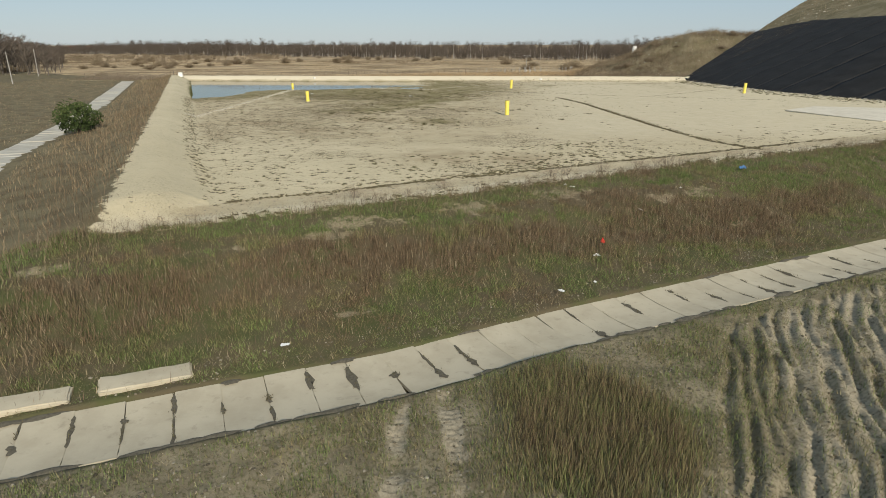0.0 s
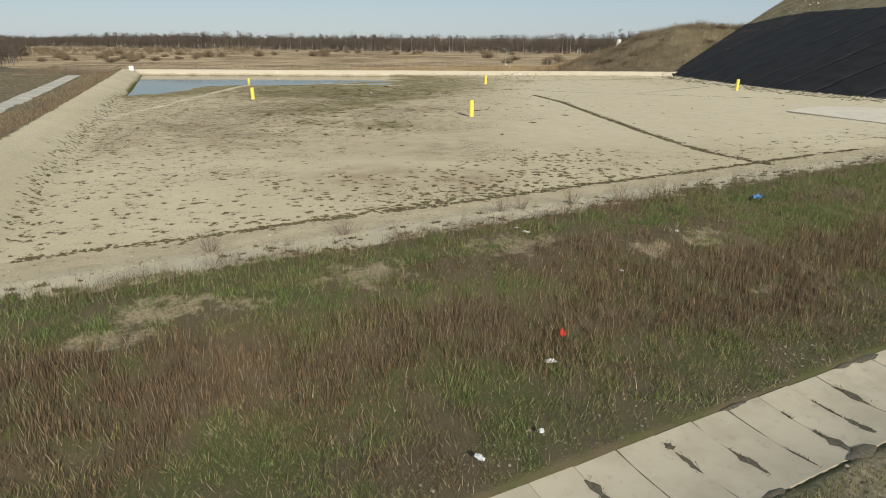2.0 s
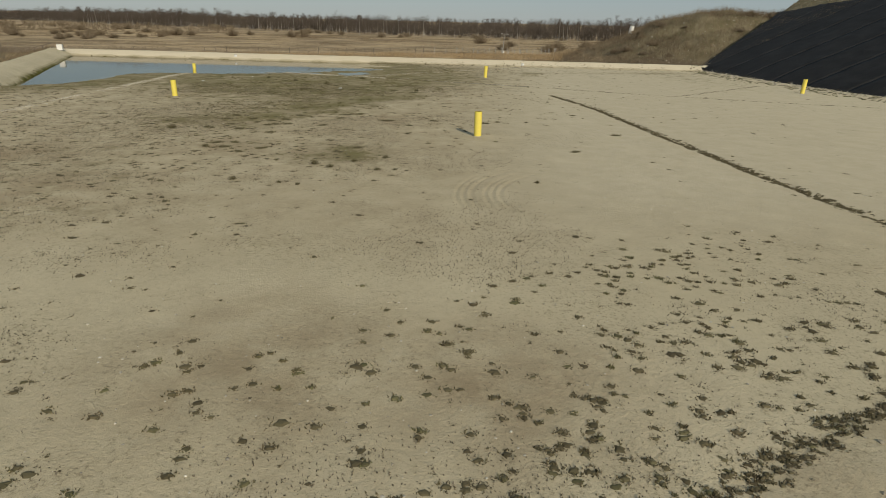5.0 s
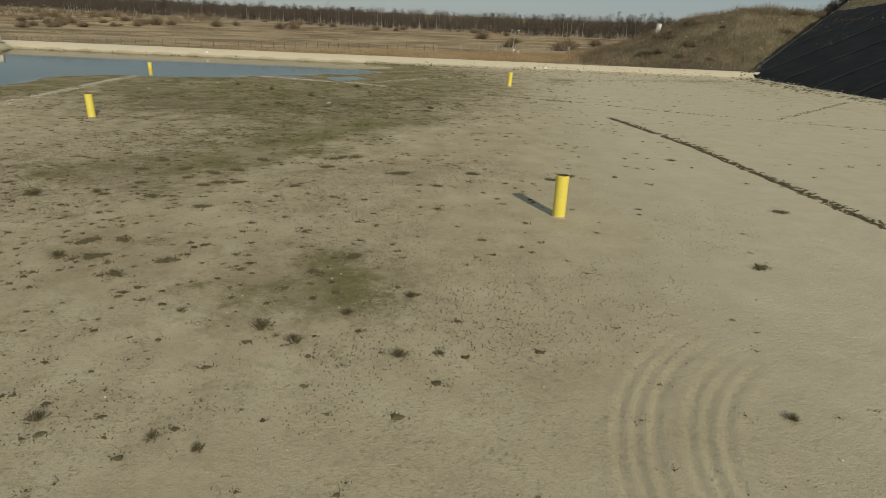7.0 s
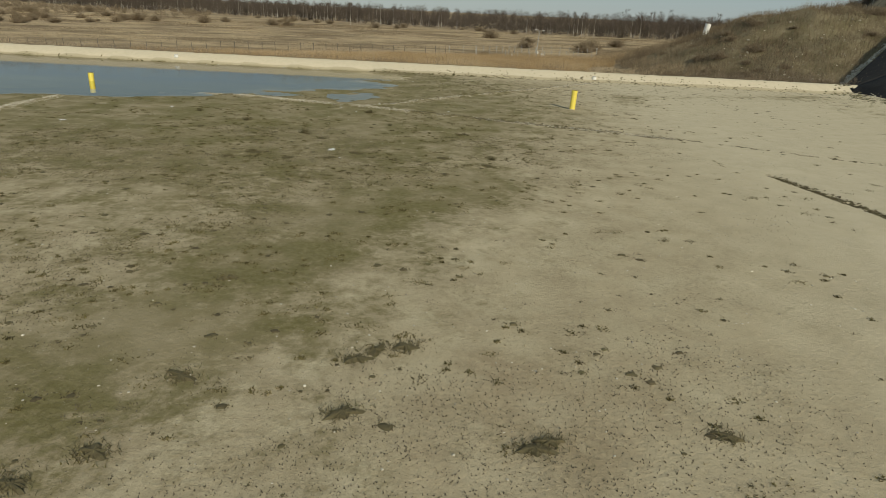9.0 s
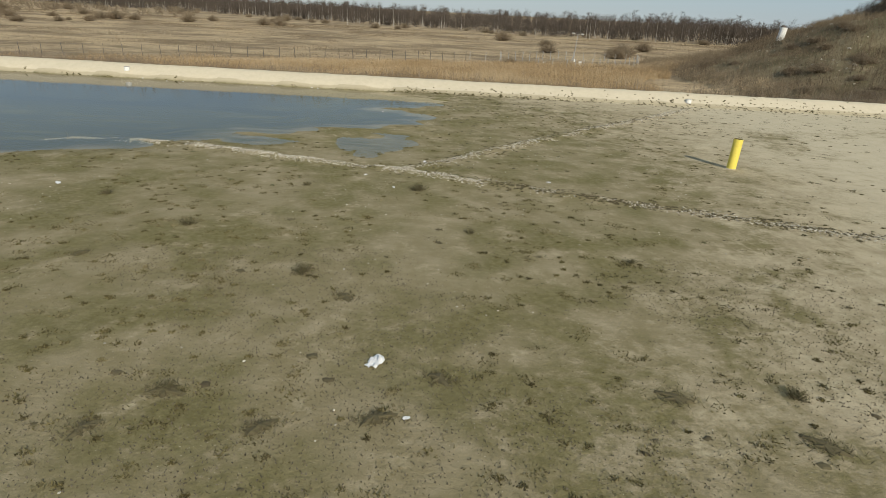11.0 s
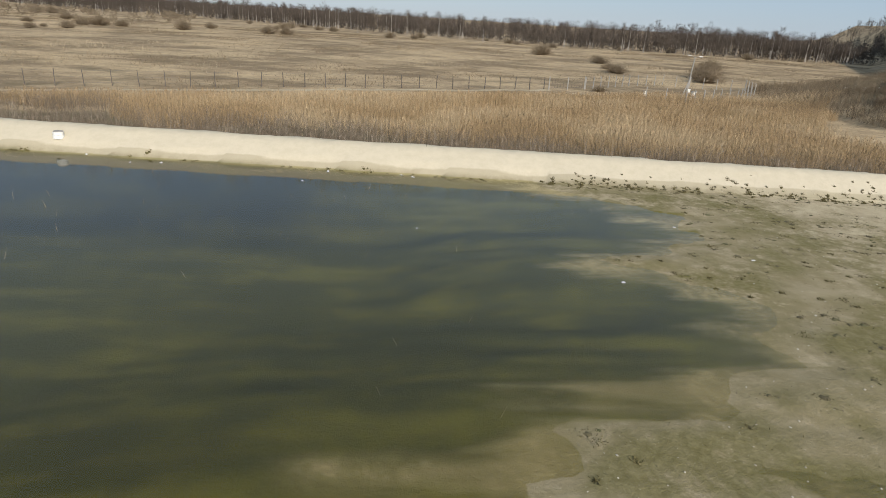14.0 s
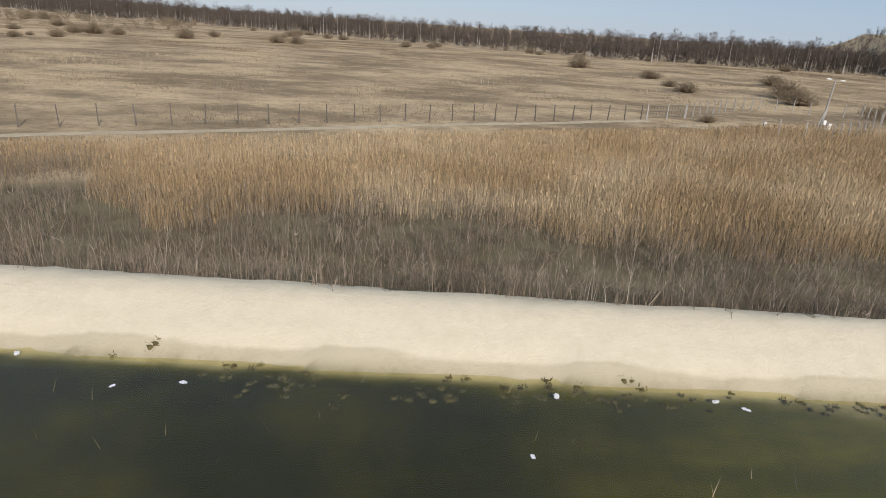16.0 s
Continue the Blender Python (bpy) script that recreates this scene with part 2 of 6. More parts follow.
def water_material():
    n = Nodes("pond_water", 0.03, 0.5)
    t = n.t
    for node in list(t.nodes):
        if node.type == "BSDF_PRINCIPLED":
            t.nodes.remove(node)
    clear, gloss, mixer = t.nodes.new("ShaderNodeBsdfTransparent"), t.nodes.new("ShaderNodeBsdfGlossy"), t.nodes.new("ShaderNodeMixShader")
    fres, bump = t.nodes.new("ShaderNodeFresnel"), t.nodes.new("ShaderNodeBump")
    clear.inputs[0].default_value = (0.86, 0.88, 0.66, 1)
    gloss.inputs["Roughness"].default_value = 0.04
    fres.inputs["IOR"].default_value = 1.45
    bump.inputs["Strength"].default_value, bump.inputs["Distance"].default_value = 0.05, 0.01
    t.links.new(n.noise(7.0, 3, 0.5, (0.7, 1.6, 1, 20)), bump.inputs["Height"])
    t.links.new(bump.outputs[0], gloss.inputs["Normal"]), t.links.new(bump.outputs[0], fres.inputs["Normal"])
    t.links.new(fres.outputs[0], mixer.inputs[0]), t.links.new(clear.outputs[0], mixer.inputs[1]), t.links.new(gloss.outputs[0], mixer.inputs[2])
    t.links.new(mixer.outputs[0], t.nodes["Material Output"].inputs["Surface"])
    return n.m


def concrete_material(name, light, dark):
    n = Nodes(name, 0.85, 0.25)
    big, fine = n.noise(0.9, 6, 0.6), n.noise(14.0, 4, 0.6)
    c = n.mix(n.step(big, 0.35, 0.7), light, dark)
    c = n.mix(n.math("MULTIPLY", n.step(n.noise(3.0, 5, 0.65), 0.55, 0.75), 0.45), c, tuple(v * 0.55 for v in dark))
    c = n.mix(n.math("MULTIPLY", n.object_random(), 0.25), c, tuple(v * 0.75 for v in light))
    n.bump(fine, 0.25, 0.02)
    return n.done(c)


def paint_material(name, colour, worn, rough=0.45):
    n = Nodes(name, rough, 0.4)
    where = n.local()
    c = n.mix(n.step(n.noise(3.0, 6, 0.6, where=where), 0.5, 0.75), colour, worn)
    c = n.mix(n.math("MULTIPLY", n.step(n.noise(30.0, 3, where=where), 0.6, 0.7), 0.4), c, tuple(v * 0.6 for v in colour))
    return n.done(c)


def plain_material(name, colour, rough=0.8, amount=0.35, scale=8.0, metal=0.0):
    n = Nodes(name, rough, 0.3)
    n.b.inputs["Metallic"].default_value = metal
    return n.done(n.mix(n.math("MULTIPLY", n.step(n.noise(scale, 5, 0.6), 0.35, 0.7), 1.0), colour, tuple(v * (1 - amount) for v in colour)))


def tarp_material():
    n = Nodes("black_liner", 0.8, 0.12)
    c = n.mix(n.step(n.noise(0.4, 6, 0.6), 0.35, 0.7), (0.017, 0.0165, 0.016), (0.026, 0.025, 0.024))
    c = n.mix(n.math("MULTIPLY", n.step(n.noise(0.9, 6, 0.7, (0.5, 2.0, 1, 35)), 0.64, 0.75), 0.5), c, (0.10, 0.095, 0.085))
    n.bump(n.noise(0.8, 6, 0.6), 0.6, 0.25)
    return n.done(c)


M_GROUND = ground_material()
M_WATER = water_material()
M_SLAB = concrete_material("channel_concrete", (0.46, 0.405, 0.295), (0.38, 0.33, 0.235))
M_ROAD = concrete_material("road_concrete", (0.45, 0.42, 0.35), (0.37, 0.34, 0.275))
M_POST = concrete_material("post_concrete", (0.36, 0.34, 0.30), (0.27, 0.25, 0.22))
M_PAD = concrete_material("pad_concrete", (0.64, 0.58, 0.46), (0.55, 0.49, 0.38))
M_WHITE = plain_material("white_paint", (0.74, 0.73, 0.68), 0.6, 0.2)
M_YELLOW = paint_material("yellow_paint", (0.74, 0.61, 0.11), (0.64, 0.51, 0.09))
M_INSIDE = plain_material("pipe_inside", (0.10, 0.075, 0.03), 0.8)
M_TARP = tarp_material()
M_GRASS = blade_material("slope_grass", (0.235, 0.165, 0.10), (0.29, 0.25, 0.12), (0.185, 0.245, 0.078), vary=0.82)
M_STALK = blade_material("red_stalks", (0.135, 0.09, 0.06), (0.215, 0.155, 0.10), (0.34, 0.275, 0.18), vary=0.55)
M_STRAW = blade_material("dry_grass", (0.20, 0.145, 0.09), (0.36, 0.28, 0.17), (0.55, 0.455, 0.31), vary=0.62)
M_REED = blade_material("reeds", (0.26, 0.195, 0.125), (0.44, 0.31, 0.165), (0.54, 0.42, 0.26))
M_TWIG = blade_material("grey_twigs", (0.165, 0.125, 0.088), (0.28, 0.225, 0.165), (0.43, 0.36, 0.275))
M_WEED = blade_material("dark_weeds", (0.115, 0.092, 0.052), (0.145, 0.122, 0.066), (0.155, 0.15, 0.068))
M_MOSS = blade_material("moss", (0.088, 0.072, 0.030), (0.145, 0.122, 0.050), (0.24, 0.20, 0.105), 0.95)
M_CLOD = blade_material("clods", (0.10, 0.085, 0.06), (0.18, 0.15, 0.105), (0.34, 0.30, 0.23), 0.95)
M_WOOD = blade_material("bare_wood", (0.075, 0.059, 0.048), (0.115, 0.092, 0.074), (0.18, 0.148, 0.115))
M_BUSH = blade_material("bush_twigs", (0.17, 0.125, 0.08), (0.26, 0.20, 0.13), (0.35, 0.28, 0.19))
M_BARK = plain_material("birch_bark", (0.50, 0.46, 0.40), 0.8, 0.5, 2.0)
M_DARKBARK = plain_material("dark_bark", (0.12, 0.10, 0.08), 0.9, 0.4, 3.0)
M_LEAF = blade_material("green_leaves", (0.035, 0.055, 0.018), (0.06, 0.09, 0.025), (0.10, 0.13, 0.04))
M_BANKSTONE = blade_material("bank_stones", (0.30, 0.26, 0.185), (0.42, 0.365, 0.265), (0.52, 0.46, 0.345), 0.9)
M_STONE = blade_material("stones", (0.38, 0.335, 0.25), (0.56, 0.505, 0.40), (0.70, 0.65, 0.53), 0.9)

# ---------------------------------------------------------------- terrain
POND = [(-47.5, 108), (-42, 101.5), (-38.5, 108), (-37.5, 116), (-38, 122), (-34, 126), (-25.4, 125.9), (-23.3, 127.8), (-19.4, 128.8), (-18.5, 130.8), (-16.7, 131.4), (-15.5, 130.5), (-13.0, 131.0), (-12.4, 131.8),
        (-14.4, 132.8), (-16.8, 133.5), (-16.2, 134.5), (-13.0, 134.1), (-11.6, 135.2), (-12.0, 136.9), (-8.1, 137.6), (-4.7, 139.5), (-3.8, 143.2), (-5.3, 145.1), (-7.3, 146.4), (-3.3, 148.8), (-2.6, 152.5),
        (-4.8, 154.4), (-9, 158.6), (-14, 160.2), (-30, 161.2), (-66, 163.5), (-66, 158), (-58, 139)]
CH_X, CH_Y = [-60, -30, -8, 0, 5, 11, 19, 60, 90], [-9, 3.8, 13.1, 16.5, 19.35, 22.4, 26.4, 47, 62]
DITCH = [(18.2, 104.7), (20.3, 92), (20.8, 81.6), (21.4, 72), (21.8, 64.7), (22.9, 54), (24.9, 48.6)]
ROW_A = [(-27.6, 133.9), (-22.2, 131.4), (-15.3, 128.4), (-8.4, 125.9), (-5.5, 125.0), (-1.3, 122.9), (2.9, 120.9), (7.1, 119.3), (13.1, 116.7), (17.0, 114.6)]
ROW_B = [(-5.4, 125.6), (-2.6, 128.6), (0.8, 132.2), (6.0, 137.8), (13.4, 145.3), (22.2, 154.7)]
ROW_C = [(-28.5, 70.5), (-28.8, 78), (-28.9, 85.1), (-29.6, 97.3), (-29.9, 107.6), (-30.4, 119), (-30.2, 124)]
ROW_D = [(17.0, 115), (26.1, 109.2), (34.5, 105.0), (41.1, 102.2), (52, 98)]
ROW_E = [(34.6, 106.9), (52.6, 124.2)]
ROAD = [(-20, 20), (-33.5, 47), (-41, 68.5), (-82, 161)]
PATH_N = [(-120, 152), (-51, 189.2), (-39.3, 194.7), (-23.6, 203.1), (5.6, 217.0)]


STREAK = [(-14, 80), (-10.7, 81), (-6.8, 86.5), (-3.9, 93.9), (1.5, 100.4)]
LITTERED = ((-1.3, 68.3, 4.5), (-12.6, 59.4, 5), (-19, 66.5, 6), (1.0, 83, 5), (-9.9, 80.6, 6), (0.5, 45.0, 4), (5.5, 44.0, 3.5), (-8, 70, 5))


def base_x(y):
    """The foot of the covered waste slope."""
    return np.interp(y, [40, 60, 80, 94, 112, 131, 157, 400], [92, 82, 71, 64.2, 59.5, 58.2, 57.5, 57.5])


def floor_z(y):
    return np.interp(y, [20, 42, 64, 90, 130, 150, 170], [0.95, 0.85, 0.6, 0.4, 0.14, 0.07, 0.07])


def sides(x, y):
    near = line_dist(x, y, (-10, 30.7), (66, 72.1))
    left = -line_dist(x, y, (-11.4, 32.6), (-66, 161))
    far = -line_dist(x, y, (-66, 161.5), (56, 153.5))
    right = x - base_x(y)
    return near, left, far, right


def hill_z(x, y):
    e = np.maximum(x - base_x(y), 0)
    face = 0.5 + 0.45 * e
    north = face - 0.55 * np.maximum(y - 157 - 0.8 * (x - 57.5), 0)
    cap = 13.5 + 0.38 * np.maximum(e - 28, 0)
    return np.minimum(np.minimum(face, north), np.minimum(cap, 40))


def channel_d(x, y):
    return (y - np.interp(x, CH_X, CH_Y)) * 0.894


def rut_shape(x, y):
    """Depth and mask of the wheel and track ruts in the bare dirt."""
    u = (x - 8.0) * 0.906 - (y - 11.5) * 0.423 + 0.25 * np.sin(y * 0.4) + 0.06 * np.sin(y * 1.3 + 1)
    v = (x - 8.0) * 0.423 + (y - 11.5) * 0.906
    z, mask = np.zeros_like(u), np.zeros_like(u)
    rnd = random.Random(21)
    c = -1.5
    while c < 8.2:
        c += rnd.uniform(0.28, 0.5)
        w, d = rnd.uniform(0.09, 0.16), rnd.uniform(0.035, 0.09)
        q = (u - c + 0.10 * np.sin(v * 0.7 + c * 5) + 0.04 * np.sin(v * 2.3 + c * 11)) / w
        g = np.exp(-q ** 4)
        z += -1.25 * d * g + 0.7 * d * np.exp(-(np.abs(q) - 1.9) ** 2 * 2)
        z += 0.022 * g * np.sin(v * 24 + np.abs(q) * 2.5)
        mask = np.maximum(mask, np.maximum(np.exp(-q * q * 0.25) * (0.55 + 0.45 * np.sin(v * 0.5 + c * 3)), 0.5 * (np.abs(q) < 4) * (0.5 + fbm(x, y, 0.7, 12))) * (0.3 if c < 0.4 else 1.0))
    fade = smooth(-1.8, -1.0, u) * (1 - smooth(7.5, 9, u)) * smooth(0.7, 1.6, -channel_d(x, y) - 1.0)
    out_z, out_m = z * fade, mask * fade
    for a, b in (((0.0, 14.9), (0.15, 9.0)), ((1.25, 14.3), (1.85, 9.0))):
        q = line_dist(x, y, a, b) / 0.27
        g = np.exp(-q ** 4) * smooth(0.1, 0.6, -channel_d(x, y) - 1.3)
        out_z += -0.10 * g + 0.03 * g * np.sin(y * 30)
        out_m = np.maximum(out_m, g * (0.15 + 1.1 * smooth(0.3, 0.65, fbm(x, y, 0.8, 7))))
    return out_z, out_m


def floor_tracks(x, y):
    """Faint turning tracks on the basin floor."""
    r, ang = np.hypot(x - 13.5, y - 59.0), np.degrees(np.arctan2(y - 59.0, 13.5 - x))
    z = np.zeros_like(r)
    for c in (8.05, 7.75, 7.4, 6.75, 6.45, 6.1):
        q = (r - c) / 0.1
        z += -0.026 * np.exp(-q * q) + 0.014 * np.exp(-(np.abs(q) - 1.8) ** 2 * 2)
    return z * smooth(-25, -5, ang) * (1 - smooth(45, 62, ang))


def pond_d(x, y):
    """Distance from the shore, positive under water."""
    d = seg_dist(x, y, POND + POND[:1])
    d = np.where(inside(x, y, POND), d, -d)
    bar = 2.4 * (vnoise(x * 0.22 + y * 0.05, y * 1.5 + x * 0.15, 1.0, 33) - 0.5) * smooth(-24, -12, x) * smooth(131, 137, y) * smooth(153, 149, y)
    _, left, far, _ = sides(x, y)
    d = np.maximum(d, 0.9 * (1 - np.hypot((x + 7.2) / 2.3, (y - 131.6) / 2.5)))
    d = d + bar * 0.5 + 1.2 * (fbm(x * 0.6, y * 1.6, 6, 31) - 0.5) + 0.8 * (vnoise(x, y, 1.3, 32) - 0.5)
    return np.minimum(d, 4 * (0.45 - np.maximum(far, left)) + 0.8 * (vnoise(x, y, 0.7, 34) - 0.5))


def terrain(x, y):
    x, y = np.asarray(x, float), np.asarray(y, float)
    near, left, far, right = sides(x, y)
    d = np.maximum(np.maximum(near, left), np.maximum(far, right))
    which = np.argmax(np.stack([near, left, far, right]), axis=0)
    fl = floor_z(y)
    dc = channel_d(x, y)
    near_z = np.interp(near, [-1, 0, 1.8, 4.8, 5.6, 9, 13, 15.5], [0, 0, 0.06, 0.40, 0.42, 0.10, -0.85, -1.1]) + fl
    near_z = np.where(near > 5.6, np.maximum(near_z, -0.25), near_z)
    left_z = fl + np.interp(left, [0, 2.6, 4.2, 7.5, 14], [0, 1.2, 1.25, 0.1, -0.35])
    far_z = fl + np.interp(far, [0, 0.4, 2.2, 2.9, 6.5], [0, 0.1, 1.1, 1.1, -0.95])
    turn = smooth(-2.0, 2.0, left - near)
    near_z, left_z = near_z * (1 - turn) + left_z * turn, near_z * (1 - turn) * (near > 0) + left_z * np.where(near > 0, turn, 1.0)
    z = np.where(which == 0, near_z, np.where(which == 1, left_z, np.where(which == 2, far_z, fl + 0.3 * smooth(-3, 0, right))))
    z = np.where(d < 0, fl + 0.3 * smooth(-3, 0, right), z)
    # distance: flat meadow to the north, gentle rise far off
    away = np.hypot(x, y - 80)
    out = smooth(8, 16, d)
    z = z * (1 - out) + out * np.where(which == 0, -0.25, np.where(which == 1, -0.15, -0.85)) + 14 * smooth(900, 3500, away)
    # waste hill and the overgrown mound beside it
    mound = -0.95 + 12.3 * np.clip((x - 38) / 30, 0, 1) * smooth(122, 96, x) * np.exp(-((y - 191) / 24) ** 2) + 4.0 * np.exp(-((x - 70) / 16) ** 2 - ((y - 222) / 17) ** 2) + 4.5 * (fbm(x, y, 8, 5) - 0.5) * np.exp(-((x - 70) / 30) ** 2 - ((y - 192) / 28) ** 2)
    z = np.where((y > 158) & (x > 15), np.maximum(z, mound), z)
    z = np.where(right > 0, np.maximum(z, hill_z(x, y) + 0.25 * (fbm(x, y, 5, 9) - 0.5)), z)
    # bed of the concrete channel
    bed = smooth(1.30, 1.10, np.abs(dc)) * (near > 8)
    z = z * (1 - bed) + bed * -0.56
    pd = pond_d(x, y)
    z = np.where(d < 0.6, np.where(pd > -1.2, np.minimum(z, -0.05 * pd - 0.14 * np.maximum(pd - 3, 0)), z), z)
    z = np.maximum(z, -1.3)
    z = z + np.where(d < 0, 0.03, np.where(d < 6, 0.10, 0.22)) * (fbm(x, y, 3.0, 2) - 0.5) * (1 - smooth(60, 200, away) * 0.3) * (1 - bed)
    z = z + np.where(d < 0, 0.016, 0.05) * (vnoise(x, y, 0.5, 3) - 0.5) * (1 - bed)
    z = z + smooth(2.2, 3.2, near) * smooth(6.0, 5.0, near) * (which == 0) * (0.11 * (fbm(x, y, 0.9, 14) - 0.5) + 0.07 * (vnoise(x, y, 0.32, 15) - 0.5))
    z = z - 0.10 * np.exp(-(seg_dist(x, y, DITCH) / 0.35) ** 2)
    z = z + 0.09 * np.exp(-(np.minimum(np.minimum(seg_dist(x, y, ROW_A[:7]), seg_dist(x, y, ROW_B)), seg_dist(x, y, ROW_C)) / 0.4) ** 2) * (d < 1)
    rz, _ = rut_shape(x, y)
    return z + rz + floor_tracks(x, y) + 0.10 * (fbm(x, y, 0.5, 8) - 0.5) * ((dc < -1.4) & (near > 8))


def axis_steps(spans, far_low, far_high):
    """Grid lines: even steps inside the spans, ever wider ones out to the horizon."""
    out = [np.arange(a, b, s) for a, b, s in spans]
    grow = np.cumsum(1.13 ** np.arange(0, 80))
    lo, hi = spans[0][0] - grow * 1.0, spans[-1][1] + grow * 1.0
    return np.r_[np.sort(lo[lo > far_low]), *out, hi[hi < far_high]]


GX = axis_steps([(-72, -45, 1.0), (-45, -11, 0.45), (-11, 5, 0.16), (5, 19, 0.085), (19, 60, 0.45), (60, 100, 0.9)], -4200, 4200)
GY = axis_steps([(0, 9, 0.6), (9, 19, 0.085), (19, 27, 0.16), (27, 44, 0.2), (44, 57.5, 0.35), (57.5, 67, 0.16), (67, 164, 0.4), (164, 260, 1.0)], -4200, 4600)
gx, gy = np.meshgrid(GX, GY)
gz = terrain(gx, gy)
near, left, far, right = sides(gx, gy)
dd = np.maximum(np.maximum(near, left), np.maximum(far, right))
which = np.argmax(np.stack([near, left, far, right]), axis=0)
sand_edge = np.where(which == 0, 5.1, np.where(which == 1, 4.3, np.where(which == 2, 3.1 + 0.9 * (fbm(gx, gy, 1.0, 57) - 0.5), 2.0))) - dd
gpd = pond_d(gx, gy)
wet = (1.0 * np.exp(-((gx + 12) / np.where(gx > -12, 15, 24)) ** 2 - ((gy - 116) / 26) ** 2) + 0.9 * np.exp(-((gpd + 3) / 6.0) ** 2)
       + 0.25 * np.exp(-((gx + 6) / 11) ** 2 - ((gy - 86) / 14) ** 2) + 0.3 * np.exp(-((gx - 12) / 10) ** 2 - ((gy - 150) / 4) ** 2)
       + 0.55 * np.exp(-((gx - 48) / 9) ** 2 - ((gy - 132) / 22) ** 2) + 0.85 * np.exp(-((gx + 0.3) / 3.2) ** 2 - ((gy - 68) / 3.2) ** 2) + 0.55 * np.exp(-(seg_dist(gx, gy, STREAK) / 3.2) ** 2) + 0.55 * np.exp(-((gx - 21) / 2.4) ** 2 - ((gy - 138) / 7) ** 2) + 0.5 * np.exp(-(seg_dist(gx, gy, [(24, 141), (48, 148)]) / 2.5) ** 2) + 0.3 * np.exp(-((gx + 14) / 12) ** 2 - ((gy - 62) / 20) ** 2)) * (dd < 0.5)
wet = np.clip(wet, 0, 1.1) + 0.10 * (far > -0.5) * (far < 0.75) * (which == 2)
damp = 0.5 * smooth(-0.5, 0.3, near) * smooth(3.4, 1.6, near) * (which == 0) + smooth(44, 58, gy) * (dd < 0) * smooth(40, 22, gx - (gy - 60) * 0.25) * 0.55
for cx, cy, r in LITTERED:
    damp = np.maximum(damp, 0.95 * np.exp(-((gx - cx) ** 2 + (gy - cy) ** 2) / r ** 2) * (dd < 0))
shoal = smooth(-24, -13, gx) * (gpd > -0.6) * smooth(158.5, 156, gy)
# where the bed colour goes darkest, for light lost in deeper water
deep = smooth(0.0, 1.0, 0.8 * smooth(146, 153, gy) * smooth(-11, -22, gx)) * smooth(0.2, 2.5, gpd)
cd = channel_d(gx, gy)
STRAW = ((7.2, 32.0, 2.0, 1.1), (2.1, 29.0, 1.9, 1.1), (-3.2, 26.2, 2.0, 0.8), (-3.8, 24.6, 1.3, 0.5), (14.4, 33.7, 1.4, 0.7), (12.4, 32.4, 1.4, 0.7), (-0.8, 26.8, 0.8, 0.5), (-6.9, 23.1, 0.7, 0.4), (-1.9, 20.0, 0.9, 0.3), (15.7, 30.8, 1.0, 0.4), (-12.5, 20.5, 1.5, 0.6))
straw = np.zeros_like(gx)
for cx, cy, rx, ry in STRAW:
    straw = np.maximum(straw, np.exp(-(((gx - cx) * 0.89 + (gy - cy) * 0.45) / rx) ** 2 - (((gy - cy) * 0.89 - (gx - cx) * 0.45) / ry) ** 2))
rz, rm = rut_shape(gx, gy)
ground_attrs = dict(tide=(which == 2) * smooth(0.95, 0.55, far) * smooth(0.0, 0.3, far), shoal=shoal, deep=deep, clean=smooth(4, 16, gx - 0.12 * (gy - 70)) * smooth(50, 62, gy) * (dd < 0) + (which == 0) * smooth(2.4, 3.2, near), crest=(which == 2) * smooth(0.2, 0.7, far), damp=damp, sand=sand_edge, wet=wet, mud_depth_tint=np.where(dd < 1.0, np.clip(gpd / (3.2 + 1.0 * smooth(-30, -14, gx)), 0, 1), 0), north=(which == 2) * smooth(13, 24, far + 8 * (fbm(gx, gy, 9, 65) - 0.5)) + (np.hypot(gx, gy - 80) > 260),
                    slope=((which == 0) & (near > 5)) * 1.0, straw=straw, dirt=np.where(near > 8, -cd - 1.35, -5), rut=rm,
                    hill=smooth(-0.4, 2.5, gz + 0.8 * fbm(gx, gy, 6, 19) - 0.4) * (gx > 20) * (far > 3.5) * (gy < 260) + (right > 0) * (far <= 3.5), path=np.maximum(0.7 - seg_dist(gx, gy, PATH_N), 1.3 * (1 - np.hypot((gx - 13.5) / 6, (gy - 214.8 - 0.1 * (gx - 13)) / 2.2))))
ny, nx = gx.shape
idx = np.arange(nx * ny).reshape(ny, nx)
quads = np.stack([idx[:-1, :-1], idx[:-1, 1:], idx[1:, 1:], idx[1:, :-1]], -1).reshape(-1, 4)
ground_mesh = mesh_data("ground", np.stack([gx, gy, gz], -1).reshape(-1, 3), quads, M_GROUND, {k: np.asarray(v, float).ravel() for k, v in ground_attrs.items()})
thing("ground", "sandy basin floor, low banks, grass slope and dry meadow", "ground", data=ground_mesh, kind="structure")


def height(x, y):
    """The ground's height on its own grid."""
    x, y = np.atleast_1d(np.asarray(x, float)), np.atleast_1d(np.asarray(y, float))
    i, j = np.clip(np.searchsorted(GX, x) - 1, 0, nx - 2), np.clip(np.searchsorted(GY, y) - 1, 0, ny - 2)
    u, v = (x - GX[i]) / (GX[i + 1] - GX[i]), (y - GY[j]) / (GY[j + 1] - GY[j])
    return (gz[j, i] * (1 - u) + gz[j, i + 1] * u) * (1 - v) + (gz[j + 1, i] * (1 - u) + gz[j + 1, i + 1] * u) * v


def h1(x, y):
    return float(height(x, y)[0])


# pond surface
wx, wy = np.meshgrid(np.linspace(-68, 1, 60), np.linspace(97, 164.5, 60))
